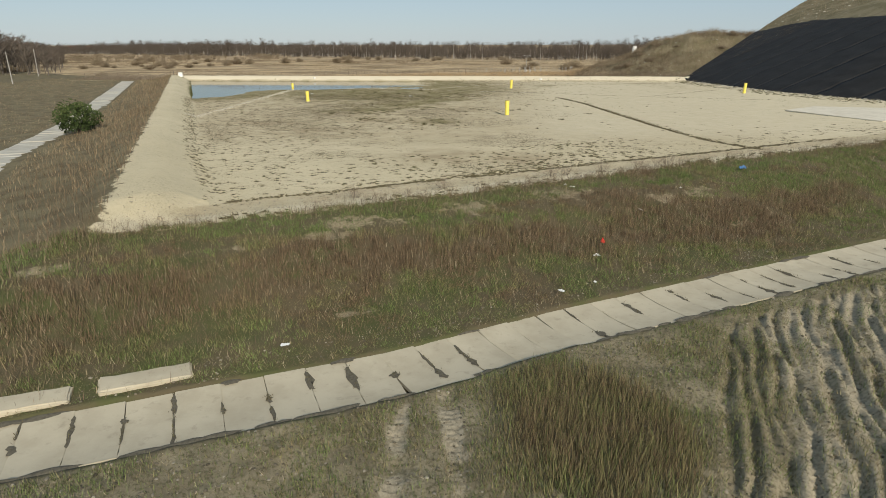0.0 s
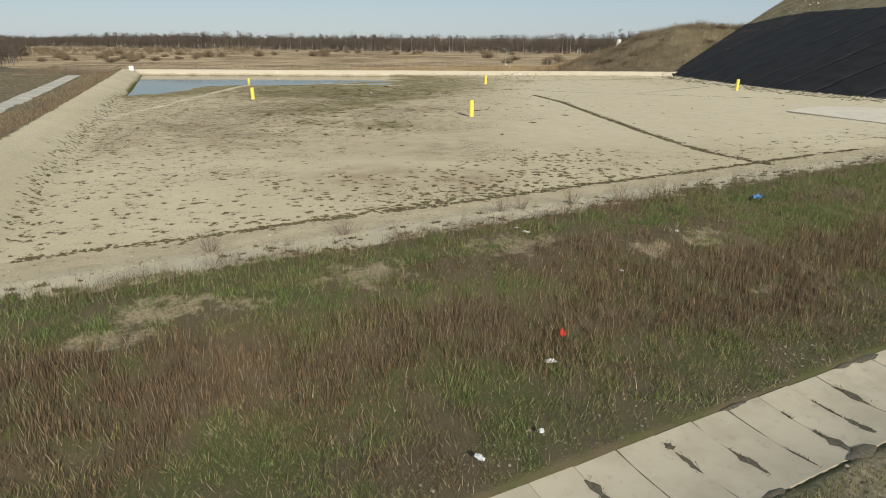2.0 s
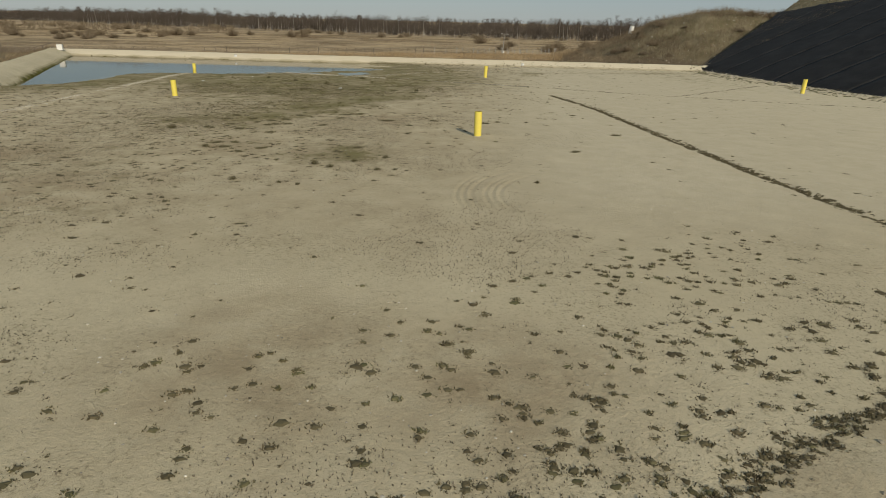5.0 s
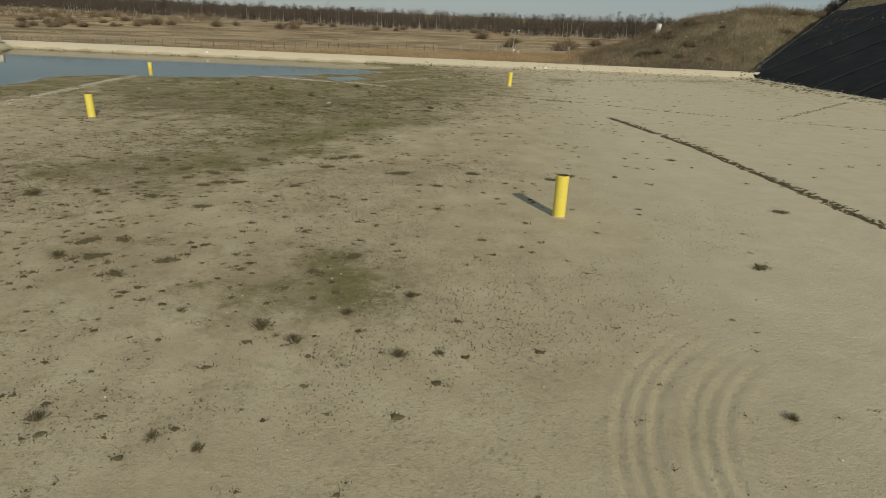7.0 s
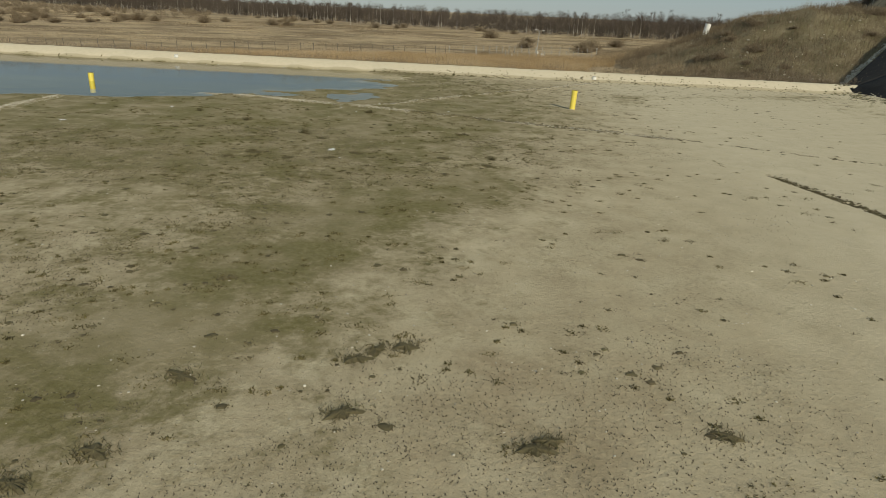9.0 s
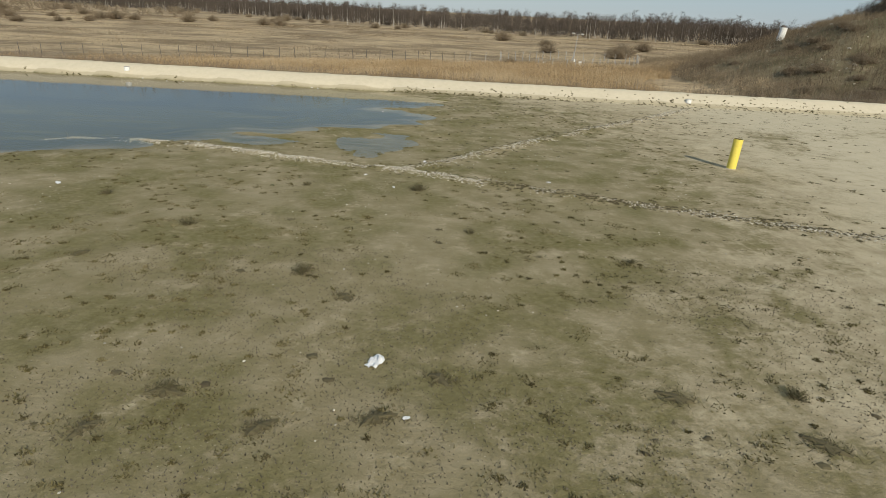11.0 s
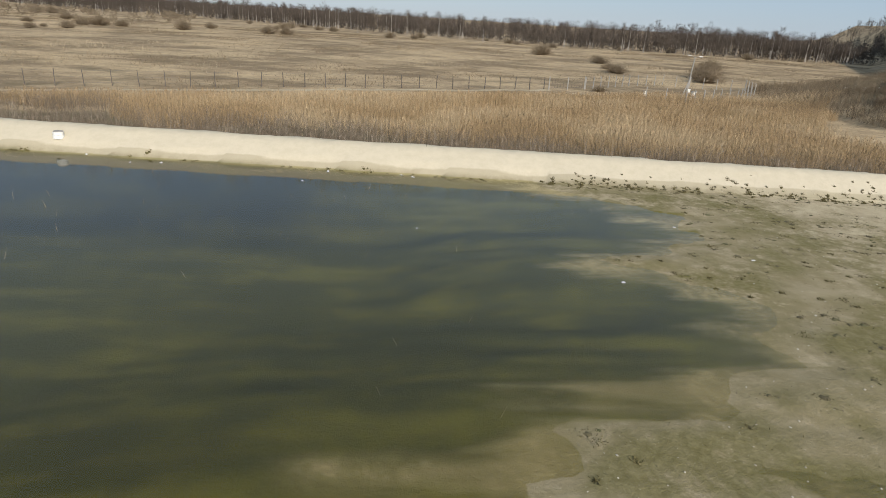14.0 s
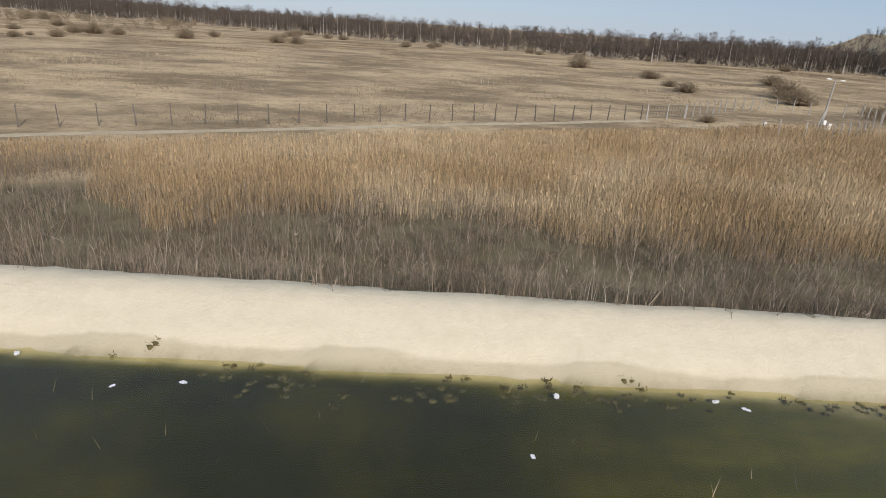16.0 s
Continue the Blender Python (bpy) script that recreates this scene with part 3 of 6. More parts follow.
wi = np.arange(3600).reshape(60, 60)
wq = np.stack([wi[:-1, :-1], wi[:-1, 1:], wi[1:, 1:], wi[1:, :-1]], -1).reshape(-1, 4)
wc = pond_d(wx, wy)
keep = wc.ravel()[wq].max(1) > -3.0
water = thing("water", "still shallow pond water, olive and dark", "pond", kind="structure",
              data=mesh_data("water", np.stack([wx, wy, np.zeros_like(wx)], -1).reshape(-1, 3), wq[keep], M_WATER))
water.visible_shadow = False


# ---------------------------------------------------------------- vegetation
rng = np.random.default_rng(11)


def joined(pieces):
    """Joins (verts, faces, tint) triples."""
    vs, fs, ts, n = [], [], [], 0
    for v, f, t in pieces:
        vs.append(v), fs.append(f + n), ts.append(t)
        n += len(v)
    return np.concatenate(vs), np.concatenate(fs), np.concatenate(ts)


def blades(p, h, w, lean, tint):
    """Upright blades, one tapering triangle each: feet p, heights, widths, sideways lean of the tip."""
    n = len(p)
    a, b = rng.uniform(0, 2 * np.pi, n), rng.uniform(0, 2 * np.pi, n)
    side = np.stack([np.cos(a), np.sin(a), np.zeros(n)], -1) * (np.broadcast_to(w, n) / 2)[:, None]
    tip = p + np.stack([np.cos(b) * lean, np.sin(b) * lean, np.broadcast_to(h, n)], -1)
    v = np.stack([p - side, p + side, tip], 1).reshape(-1, 3)
    return v, np.arange(3 * n).reshape(n, 3), np.repeat(np.broadcast_to(tint, n), 3)


def sticks(a, b, w, tint):
    """Thin tapering triangles from a to b."""
    n = len(a)
    r = rng.normal(size=(n, 3))
    side = np.cross(b - a, r)
    side *= (np.broadcast_to(w, n) / 2 / (np.linalg.norm(side, axis=1) + 1e-9))[:, None]
    v = np.stack([a - side, a + side, b], 1).reshape(-1, 3)
    return v, np.arange(3 * n).reshape(n, 3), np.repeat(np.broadcast_to(tint, n), 3)


def stuff(name, label, category, cloud, material):
    v, f, t = cloud
    return thing(name, label, category, kind="stuff", data=mesh_data(name, v, f, material, {"tint": t}, flat=True))


def scatter(n, x0, x1, y0, y1, keep):
    """Random places in a rectangle; keep gives each one's chance."""
    x, y = rng.uniform(x0, x1, n), rng.uniform(y0, y1, n)
    ok = rng.uniform(0, 1, n) < keep(x, y)
    return x[ok], y[ok]


def feet(x, y, sink=0.02):
    return np.stack([x, y, height(x, y) - sink], -1)


def straw_spot(x, y):
    s = np.zeros_like(x)
    for cx, cy, rx, ry in STRAW:
        s = np.maximum(s, np.exp(-(((x - cx) * 0.89 + (y - cy) * 0.45) / rx) ** 2 - (((y - cy) * 0.89 - (x - cx) * 0.45) / ry) ** 2))
    return s


# grass on the slope between the channel and the basin
def on_slope(x, y):
    n, l, f, r = sides(x, y)
    c = channel_d(x, y)
    edge = n - 4.9 + 1.6 * (fbm(x, y, 1.6, 41) - 0.5)
    bare = 1 - 0.6 * smooth(0.45, 0.8, straw_spot(x, y) + 2.0 * (fbm(x, y, 0.9, 44) - 0.5))
    thick = 0.6 + 0.4 * smooth(0.35, 0.6, fbm(x, y, 2.5, 45))
    return ((edge > 0) & (c > 1.35)) * bare * thick * (1 - 0.2 * smooth(3.2, 1.4, c)) * np.where(l > 6, 0.6, 1.0)


RED_BAND = [(-16, 15.5), (-6.1, 21.1), (-3.2, 23.0), (0.8, 24.3), (3.4, 26.0), (5.9, 26.8), (8.9, 27.8), (13, 30), (24, 36.5)]
u, d = rng.uniform(-32, 52, 760000), rng.uniform(4.2, 17.5, 760000)
x, y = -10 + u * 0.878 + d * 0.478, 30.7 + u * 0.478 - d * 0.878
ok = rng.uniform(0, 1, len(x)) < on_slope(x, y)
x, y = x[ok], y[ok]
near_d = sides(x, y)[0]
sw = fbm(x * 0.8 + y * 0.4, y * 1.6 - x * 0.8, 3.2, 46)
brown = smooth(0.44, 0.70, fbm(x + y * 0.5, (y - x * 0.5) * 2.2, 5.0, 47)) + smooth(6.2, 4.9, near_d)
red = smooth(2.0, 0.4, seg_dist(x, y, RED_BAND) + 1.8 * (fbm(x, y, 1.4, 49) - 0.5))
brown = 0.3 * brown + smooth(1.3, 0.5, np.hypot((x - 13) / 5.5, (y - 30.5) / 2.6)) + red
lush = smooth(0.55, 0.25, fbm(x, y, 2.2, 50)) * smooth(12.2, 9.5, near_d)
clump = fbm(x, y, 0.42, 55, 2)
tint = np.clip(0.74 + 0.5 * lush + 0.9 * (clump - 0.5) - 1.0 * np.clip(brown, 0, 1) - 0.8 * smooth(0.45, 0.3, sw) + rng.normal(0, 0.24, len(x)), 0, 1)
hh = (0.07 + 0.16 * rng.uniform(0, 1, len(x)) ** 1.5) * (0.8 + 0.55 * np.clip(brown, 0, 1)) * (0.6 + 0.4 * smooth(1.3, 4.0, channel_d(x, y))) * (0.45 + 1.15 * smooth(0.3, 0.7, clump))
stuff("slope_grass", "short green and reddish-brown grass covering the bank", "grass", blades(feet(x, y), hh, 0.012 + 0.012 * rng.uniform(0, 1, len(x)), 0.10, tint), M_GRASS)
u, d = rng.uniform(-32, 50, 120000), rng.uniform(4.4, 16.5, 120000)
x, y = -10 + u * 0.878 + d * 0.478, 30.7 + u * 0.478 - d * 0.878
red = smooth(1.9, 0.3, seg_dist(x, y, RED_BAND) + 1.8 * (fbm(x, y, 1.4, 49) - 0.5)) + smooth(1.3, 0.5, np.hypot((x - 13) / 5.5, (y - 30.5) / 2.6)) + 0.8 * smooth(1.6, 0.2, np.abs(sides(x, y)[0] - 5.4)) + 0.05
ok = rng.uniform(0, 1, len(x)) < red * on_slope(x, y) * (0.25 + 0.75 * smooth(0.4, 0.6, fbm(x, y, 0.8, 56)))
x, y = x[ok], y[ok]
stuff("red_stalks", "tall reddish-brown dead stalks standing in bands on the bank", "grass", blades(feet(x, y), rng.uniform(0.2, 0.55, len(x)), 0.016, 0.09, rng.uniform(0, 1, len(x))), M_STALK)
x, y = scatter(190000, -34, 46, 6, 56, lambda x, y: on_slope(x, y) * 0.8 + 0.5 * ((sides(x, y)[0] > 6) & (channel_d(x, y) > 1.3)) * smooth(0.3, 0.8, straw_spot(x, y)))
stuff("dry_grass", "pale dry grass stalks between the green", "grass", blades(feet(x, y), rng.uniform(0.08, 0.34, len(x)), 0.014, 0.14, rng.uniform(0.1, 1.0, len(x))), M_STRAW)

# sparse grass and weeds on the dirt beside the channel
def on_dirt(x, y):
    c = channel_d(x, y)
    _, m = rut_shape(x, y)
    lump = 0.25 + 0.75 * smooth(0.42, 0.62, fbm(x, y, 1.8, 51))
    tall = smooth(0.9, 0.4, np.hypot((x - 4.7) / 3.2, (y - 13.7) / 4.0))
    return (c < -1.5) * np.clip(lump * 0.85 + tall, 0, 1) * np.clip(1 - 1.15 * m, 0, 1)


x, y = scatter(480000, -11, 22, 8, 27, on_dirt)
tall = smooth(1.0, 0.45, np.hypot((x - 4.7) / 3.2, (y - 13.7) / 4.0))
stuff("dirt_grass", "reddish dry weeds and grass growing on bare dirt", "grass",
      blades(feet(x, y), (0.07 + 0.17 * rng.uniform(0, 1, len(x)) ** 2) * (1 + 2.0 * tall), 0.016, 0.07 + 0.08 * tall, np.clip(0.75 - 0.4 * tall + 0.8 * (fbm(x, y, 0.8, 52) - 0.5) + rng.normal(0, 0.28, len(x)), 0, 1)), M_GRASS)

x, y = scatter(90000, -11, 22, 8, 27, lambda x, y: on_dirt(x, y) * 0.8)
stuff("dirt_straw", "short pale dead grass on bare dirt", "grass", blades(feet(x, y), rng.uniform(0.03, 0.16, len(x)), 0.014, 0.09, rng.uniform(0.2, 1.0, len(x))), M_STRAW)

# tall dry grass along the outer side of the long bank
x, y = scatter(330000, -110, -8, 10, 175, lambda x, y: ((sides(x, y)[1] > 4.2) & (sides(x, y)[0] < 14) & (seg_dist(x, y, ROAD) > 1.9)) * np.where(sides(x, y)[1] < 14, 1.0, 0.45) * np.where(y < 80, 1, 0.5) * (0.4 + 0.6 * vnoise(x, y, 2.0, 53)))
band = smooth(15, 6, sides(x, y)[1])
stuff("verge_grass", "tall brown dry grass along the bank and road", "grass",
      blades(feet(x, y), (0.15 + 0.35 * rng.uniform(0, 1, len(x))) * (0.6 + 0.6 * band), 0.02 + 0.0004 * y, 0.12, np.clip(0.16 + 0.35 * fbm(x, y, 4, 54) - 0.2 * band + rng.normal(0, 0.12, len(x)), 0, 1)), M_STRAW)


# reeds beyond the far bank
def reed_bed(x, y):
    f = sides(x, y)[2]
    start = 14.5 + 11 * (fbm(x, y, 9, 61) - 0.5) - 6 * smooth(-12, 4, x) + 6 * smooth(-33, -42, x)
    end = seg_dist(x, y, PATH_N)
    return ((f > start) & (end > 2.0) & (y < 187.5 + 0.44 * (x + 45) + 3 * (fbm(x, y, 8, 66) - 0.5)) & (x - 0.5 * (y - 160) < 18 + 16 * (fbm(x, y, 6, 67) - 0.5))) * (0.35 + 0.65 * smooth(0.35, 0.55, fbm(x, y * 1.5, 7, 62)))


x, y = scatter(620000, -100, 48, 163, 216, reed_bed)
f = sides(x, y)[2]
rt = np.clip(0.25 + 0.55 * smooth(0.35, 0.65, fbm(x, y * 1.6, 12, 63)) + 0.15 * smooth(10, 18, f) + rng.normal(0, 0.14, len(x)), 0, 1)
hr = (0.9 + 0.7 * rng.uniform(0, 1, len(x))) * (0.65 + 0.5 * fbm(x, y, 6, 64)) * (0.35 + 0.65 * smooth(188.5, 182, y - 0.44 * (x + 45)))
stuff("reeds", "dense golden dry reeds", "reeds", blades(feet(x, y), hr, 0.02, 0.16, rt), M_REED)
x, y = x[::9], y[::9]
pl = feet(x, y)
pl[:, 2] += hr[::9] * 0.82
stuff("reed_plumes", "rusty seed plumes on top of the reeds", "reeds", blades(pl, 0.26, 0.07, 0.07, np.clip(rt[::9] - 0.15, 0, 1)), M_REED)


# grey leafless shrubs at the foot of the far bank
def shrub_belt(x, y):
    f = sides(x, y)[2]
    return ((f > 2.9 + 1.4 * (fbm(x, y, 1.2, 70) - 0.5)) & (f < 16.5 + 8 * (fbm(x, y, 9, 71) - 0.5) - 5 * smooth(-12, 4, x) + 5 * smooth(-33, -42, x)) & (sides(x, y)[3] < 2)) * (0.35 + 0.65 * smooth(0.35, 0.6, fbm(x, y, 3, 72)))


def twigs(x, y, h, n, tint, width=0.016):
    """Leafless stems with a few side shoots."""
    p = feet(x, y)
    k = len(x)
    top = p + np.stack([rng.normal(0, 0.16, k), rng.normal(0, 0.16, k), h], -1)
    out = [sticks(p, top, width, tint)]
    for _ in range(n):
        s = rng.uniform(0.3, 0.85, k)[:, None]
        a = p + (top - p) * s
        out.append(sticks(a, a + np.stack([rng.normal(0, 0.17, k), rng.normal(0, 0.17, k), h * rng.uniform(0.15, 0.4, k)], -1), width * 0.7, tint))
    return joined(out)


x, y = scatter(95000, -100, 64, 156, 188, shrub_belt)
stuff("shrub_belt", "grey leafless shrubs behind the sandy bank", "shrubs",
      twigs(x, y, (0.6 + 0.8 * rng.uniform(0, 1, len(x))) * (0.6 + 0.7 * fbm(x, y, 4, 73)), 4, np.clip(0.33 + 0.6 * (fbm(x, y, 3, 74) - 0.5) + rng.normal(0, 0.18, len(x)), 0, 1), 0.02), M_TWIG)
x, y = scatter(3600, -100, 64, 156, 188, shrub_belt)
stuff("pale_stems", "tall pale leafless stems among the shrubs", "shrubs", twigs(x, y, rng.uniform(0.8, 1.7, len(x)), 6, rng.uniform(0.7, 1, len(x)), 0.024), M_TWIG)
x, y = scatter(110000, -100, 64, 156, 190, lambda x, y: shrub_belt(x, y) * 0.8)
stuff("bank_grass", "dull dry grass under the shrubs", "grass", blades(feet(x, y), rng.uniform(0.12, 0.45, len(x)), 0.022, 0.12, rng.uniform(0, 0.4, len(x))), M_STRAW)

# brush on the mound
x, y = scatter(110000, 24, 115, 158, 245, lambda x, y: (height(x, y) > -0.6) * (hill_z(x, y) < height(x, y) - 0.4) * (0.3 + 0.7 * fbm(x, y, 5, 75)))
stuff("mound_brush", "brown leafless brush on the overgrown mound", "shrubs",
      twigs(x, y, 0.5 + 1.1 * rng.uniform(0, 1, len(x)) ** 2, 4, np.clip(0.35 + 1.4 * (fbm(x, y, 5, 76) - 0.5) + rng.normal(0, 0.22, len(x)), 0, 1), 0.04), M_BUSH)
x, y = scatter(60000, 24, 120, 150, 240, lambda x, y: ((height(x, y) > -0.6) & (sides(x, y)[2] > 3)) * 0.9)
stuff("mound_grass", "dry grass on the mound and waste slope", "grass", blades(feet(x, y), rng.uniform(0.15, 0.5, len(x)), 0.05, 0.15, rng.uniform(0, 0.75, len(x))), M_STRAW)

# meadow beyond the fence
def meadow(x, y):
    return ((sides(x, y)[2] > 30) & (seg_dist(x, y, PATH_N) > 1.2)) * (0.2 + 0.8 * smooth(0.35, 0.65, fbm(x * 0.8, y * 1.1, 14, 81)))


x, y = scatter(260000, -260, 190, 185, 430, meadow)
mt = np.clip(0.12 + 0.75 * smooth(0.38, 0.62, fbm(x * 0.7, y * 1.1, 22, 82)) + rng.normal(0, 0.07, len(x)), 0, 1)
stuff("meadow_grass", "tussocks of bleached dry grass over the wet meadow", "grass",
      blades(feet(x, y), rng.uniform(0.12, 0.32, len(x)) * (0.6 + 1.2 * smooth(0.4, 0.65, fbm(x, y, 10, 83))), 0.045 + 0.0005 * (y - 180), 0.2, mt), M_STRAW)


# low dark weeds on the basin floor
def domes(x, y, r, h, tint, k=10):
    """Low uneven cushions, one fan of triangles each."""
    n = len(x)
    a = np.linspace(0, 2 * np.pi, k, endpoint=False)[None] + rng.uniform(0, 6, (n, 1))
    q = r[:, None] * rng.uniform(0.55, 1.25, (n, k))
    px, py = x[:, None] + np.cos(a) * q, y[:, None] + np.sin(a) * q * 0.85
    rim = np.stack([px, py, height(px.ravel(), py.ravel()).reshape(n, k) - 0.012], -1)
    half = np.stack([x[:, None] + np.cos(a) * q * 0.55, y[:, None] + np.sin(a) * q * 0.47, (height(x, y) + h)[:, None] * np.ones((1, k)) - h[:, None] * rng.uniform(0.1, 0.5, (n, k))], -1)
    mid = np.stack([x, y, height(x, y) + h], -1)[:, None]
    v = np.concatenate([rim, half, mid], 1).reshape(-1, 3)
    i, j = np.arange(k), (np.arange(k) + 1) % k
    f = np.concatenate([np.stack([i, j, k + j], -1), np.stack([i, k + j, k + i], -1), np.stack([k + i, k + j, np.full(k, 2 * k)], -1)])
    f = (f[None] + (np.arange(n) * (2 * k + 1))[:, None, None]).reshape(-1, 3)
    return v, f, np.repeat(tint, 2 * k + 1)


def weed_clumps(x, y, r, n, h, tint):
    """A low cushion with short blades standing out of it."""
    k = len(x)
    a, d = rng.uniform(0, 2 * np.pi, (k, n)), np.sqrt(rng.uniform(0.1, 1, (k, n))) * r[:, None] * 1.1
    px, py = (x[:, None] + np.cos(a) * d).ravel(), (y[:, None] + np.sin(a) * d * 0.85).ravel()
    up = blades(feet(px, py, 0.01), np.repeat(h, n) * rng.uniform(0.3, 0.8, k * n), 0.05, 0.04, np.clip(np.repeat(tint, n) + rng.normal(0, 0.15, k * n), 0, 1))
    return joined([up, domes(x, y, r * 0.72, h * 0.35, tint)])


def floor_weeds(x, y):
    n, l, f, r = sides(x, y)
    d = np.maximum(np.maximum(n, l), np.maximum(f, r))
    clump = smooth(0.50, 0.68, fbm(x, y, 9, 91))
    belt = 0.9 * np.exp(-((n + 3) / 4.0) ** 2) * smooth(0.35, 0.6, fbm(x, y, 6, 92)) + 1.0 * np.exp(-((l + 2.5) / 4.0) ** 2) + 0.6 * np.exp(-((f - 0.6) / 1.3) ** 2) * (x > -6) + 0.35 * np.exp(-((f + 8) / 9) ** 2) * (x > -6)
    west = 0.7 * smooth(2, -12, x) * smooth(112, 70, y) + 0.8 * smooth(-7.5, -0.5, n) * (n < 0) * smooth(-5, 1, x) * smooth(24, 14, x) * smooth(0.3, 0.55, fbm(x, y, 4, 92)) + 0.9 * np.exp(-((x + 7) / 10) ** 2 - ((y - 70) / 12) ** 2)
    return ((d < 0.8) & (pond_d(x, y) < -0.3)) * np.clip((0.07 + 0.25 * clump) * (1 - 0.75 * smooth(2, 10, x) * smooth(52, 60, y)) + belt * 0.7 + west * 0.65, 0, 1)


x, y = scatter(36000, -62, 60, 30, 160, floor_weeds)
k = len(x)
big = rng.uniform(0, 1, k)
stuff("floor_weeds", "small dark weed tufts dotted over the sand", "weeds",
      weed_clumps(x, y, 0.05 + 0.2 * big ** 2.2, 14, 0.03 + 0.07 * big ** 2, np.clip(0.3 + 0.3 * smooth(100, 130, y) + rng.normal(0, 0.2, k), 0, 1)), M_WEED)

u, d = rng.uniform(0, 32, 2600), 8.5 * rng.uniform(0, 1, 2600) ** 2.0
bx_, by_ = -10 + (u + 6) * 0.878 - d * 0.478, 30.9 + (u + 6) * 0.478 + d * 0.878
ok = rng.uniform(0, 1, 2600) < (0.2 + 0.4 * smooth(0.42, 0.6, fbm(bx_, by_, 2.5, 88))) * smooth(-9, 3, bx_ - 0.3 * (by_ - 40)) * smooth(16, 9, bx_ - 0.2 * (by_ - 40))
bx_, by_ = bx_[ok], by_[ok]
stuff("belt_weeds", "olive-brown weed cushions dotted inside the foot of the bank", "weeds",
      weed_clumps(bx_, by_, rng.uniform(0.08, 0.19, len(bx_)), 26, rng.uniform(0.05, 0.11, len(bx_)), rng.uniform(0.1, 0.8, len(bx_))), M_WEED)
hx, hy = np.repeat(x, 14), np.repeat(y, 14)
hr = np.repeat(0.12 + 0.35 * big ** 2, 14)
hx, hy = hx + rng.normal(0, 1, len(hx)) * hr, hy + rng.normal(0, 0.85, len(hx)) * hr
stuff("weed_litter", "short dead stalks scattered round the weeds", "weeds", blades(feet(hx, hy, 0.004), rng.uniform(0.01, 0.05, len(hx)), 0.026, 0.05, rng.uniform(0.1, 0.6, len(hx))), M_CLOD)


def moss_ground(x, y):
    d = np.maximum(np.maximum(*sides(x, y)[:2]), sides(x, y)[2])
    w = np.exp(-((x + 9) / 22) ** 2 - ((y - 113) / 24) ** 2) + 0.6 * np.exp(-((x + 6) / 11) ** 2 - ((y - 88) / 14) ** 2) + 0.5 * np.exp(-((x - 8) / 14) ** 2 - ((y - 142) / 9) ** 2)
    return ((d < 0) & (pond_d(x, y) < 0.2)) * np.clip(w, 0, 1) * smooth(0.38, 0.58, fbm(x, y, 3.0, 93))


x, y = scatter(11000, -45, 30, 68, 157, moss_ground)
k = len(x)
mr = np.repeat(0.08 + 0.26 * rng.uniform(0, 1, k) ** 2, 34)
px, py = np.repeat(x, 34) + rng.normal(0, 0.55, 34 * k) * mr, np.repeat(y, 34) + rng.normal(0, 0.5, 34 * k) * mr
stuff("moss_tufts", "low olive moss and grass tufts on the damp sand", "moss", blades(feet(px, py, 0.005), rng.uniform(0.02, 0.06, 34 * k), 0.045, 0.05, np.clip(np.repeat(rng.normal(0.4, 0.25, k), 34) + rng.normal(0, 0.1, 34 * k), 0, 1)), M_MOSS)
x, y = scatter(60000, -45, 30, 68, 157, lambda x, y: moss_ground(x, y) * 0.9)
stuff("damp_grass", "sparse short olive grass on the damp sand", "grass", blades(feet(x, y, 0.005), rng.uniform(0.02, 0.07, len(x)), 0.03, 0.05, np.clip(rng.normal(0.5, 0.3, len(x)), 0, 1)), M_MOSS)


x, y = scatter(260000, -24, 16, 38, 114, lambda x, y: ((np.maximum(*sides(x, y)[:2]) < -0.5) & (pond_d(x, y) < -1)) * smooth(0.46, 0.62, fbm(x, y, 7, 94)) * (1 - 0.7 * smooth(2, 10, x) * smooth(52, 60, y)))
stuff("dry_crumbs", "brown crumbs of dead weeds on the sand", "weeds", blades(feet(x, y, 0.004), rng.uniform(0.012, 0.05, len(x)), 0.042, 0.03, rng.uniform(0.0, 0.45, len(x))), M_CLOD)


def along(pts, n, spread):
    """Random places along a polyline."""
    seg = [math.dist(a, b) for a, b in zip(pts, pts[1:])]
    pick = rng.choice(len(seg), n, p=np.array(seg) / sum(seg))
    a, b, t = np.array(pts)[pick], np.array(pts)[pick + 1], rng.uniform(0, 1, n)[:, None]
    p = a + (b - a) * t
    return p[:, 0] + rng.normal(0, spread, n), p[:, 1] + rng.normal(0, spread, n)


TOE = [(-10, 31.0), (-4.9, 33.5), (1.1, 36.8), (6.1, 39.2), (11.9, 42.6), (17.2, 45.2), (24.9, 49.5), (34, 54.5)]
LEFT_TOE = [(-11, 32.6), (-16.2, 42), (-22.5, 56.6), (-35, 86), (-41.5, 101)]
pieces = []
for pts, n, spread, r in ((TOE, 1500, 0.13, 0.105), (DITCH, 2600, 0.20, 0.12), (LEFT_TOE, 500, 0.35, 0.14), (ROW_D, 220, 0.12, 0.13), (ROW_E, 130, 0.15, 0.12), (ROW_A[:6], 420, 0.5, 0.09), (ROW_A[5:], 700, 0.35, 0.10), (ROW_B, 480, 0.5, 0.10)):
    x, y = along(pts, n, spread)
    ok = fbm(x, y, 2.2, 95) > 0.27
    x, y = x[ok], y[ok]
    pieces.append(weed_clumps(x, y, rng.uniform(0.4, 1.2, len(x)) * r, 14, rng.uniform(0.04, 0.10, len(x)), np.clip(rng.normal(0.3, 0.2, len(x)), 0, 1)))
stuff("row_weeds", "dark weeds growing along the drains and foot of the bank", "weeds", joined(pieces), M_WEED)
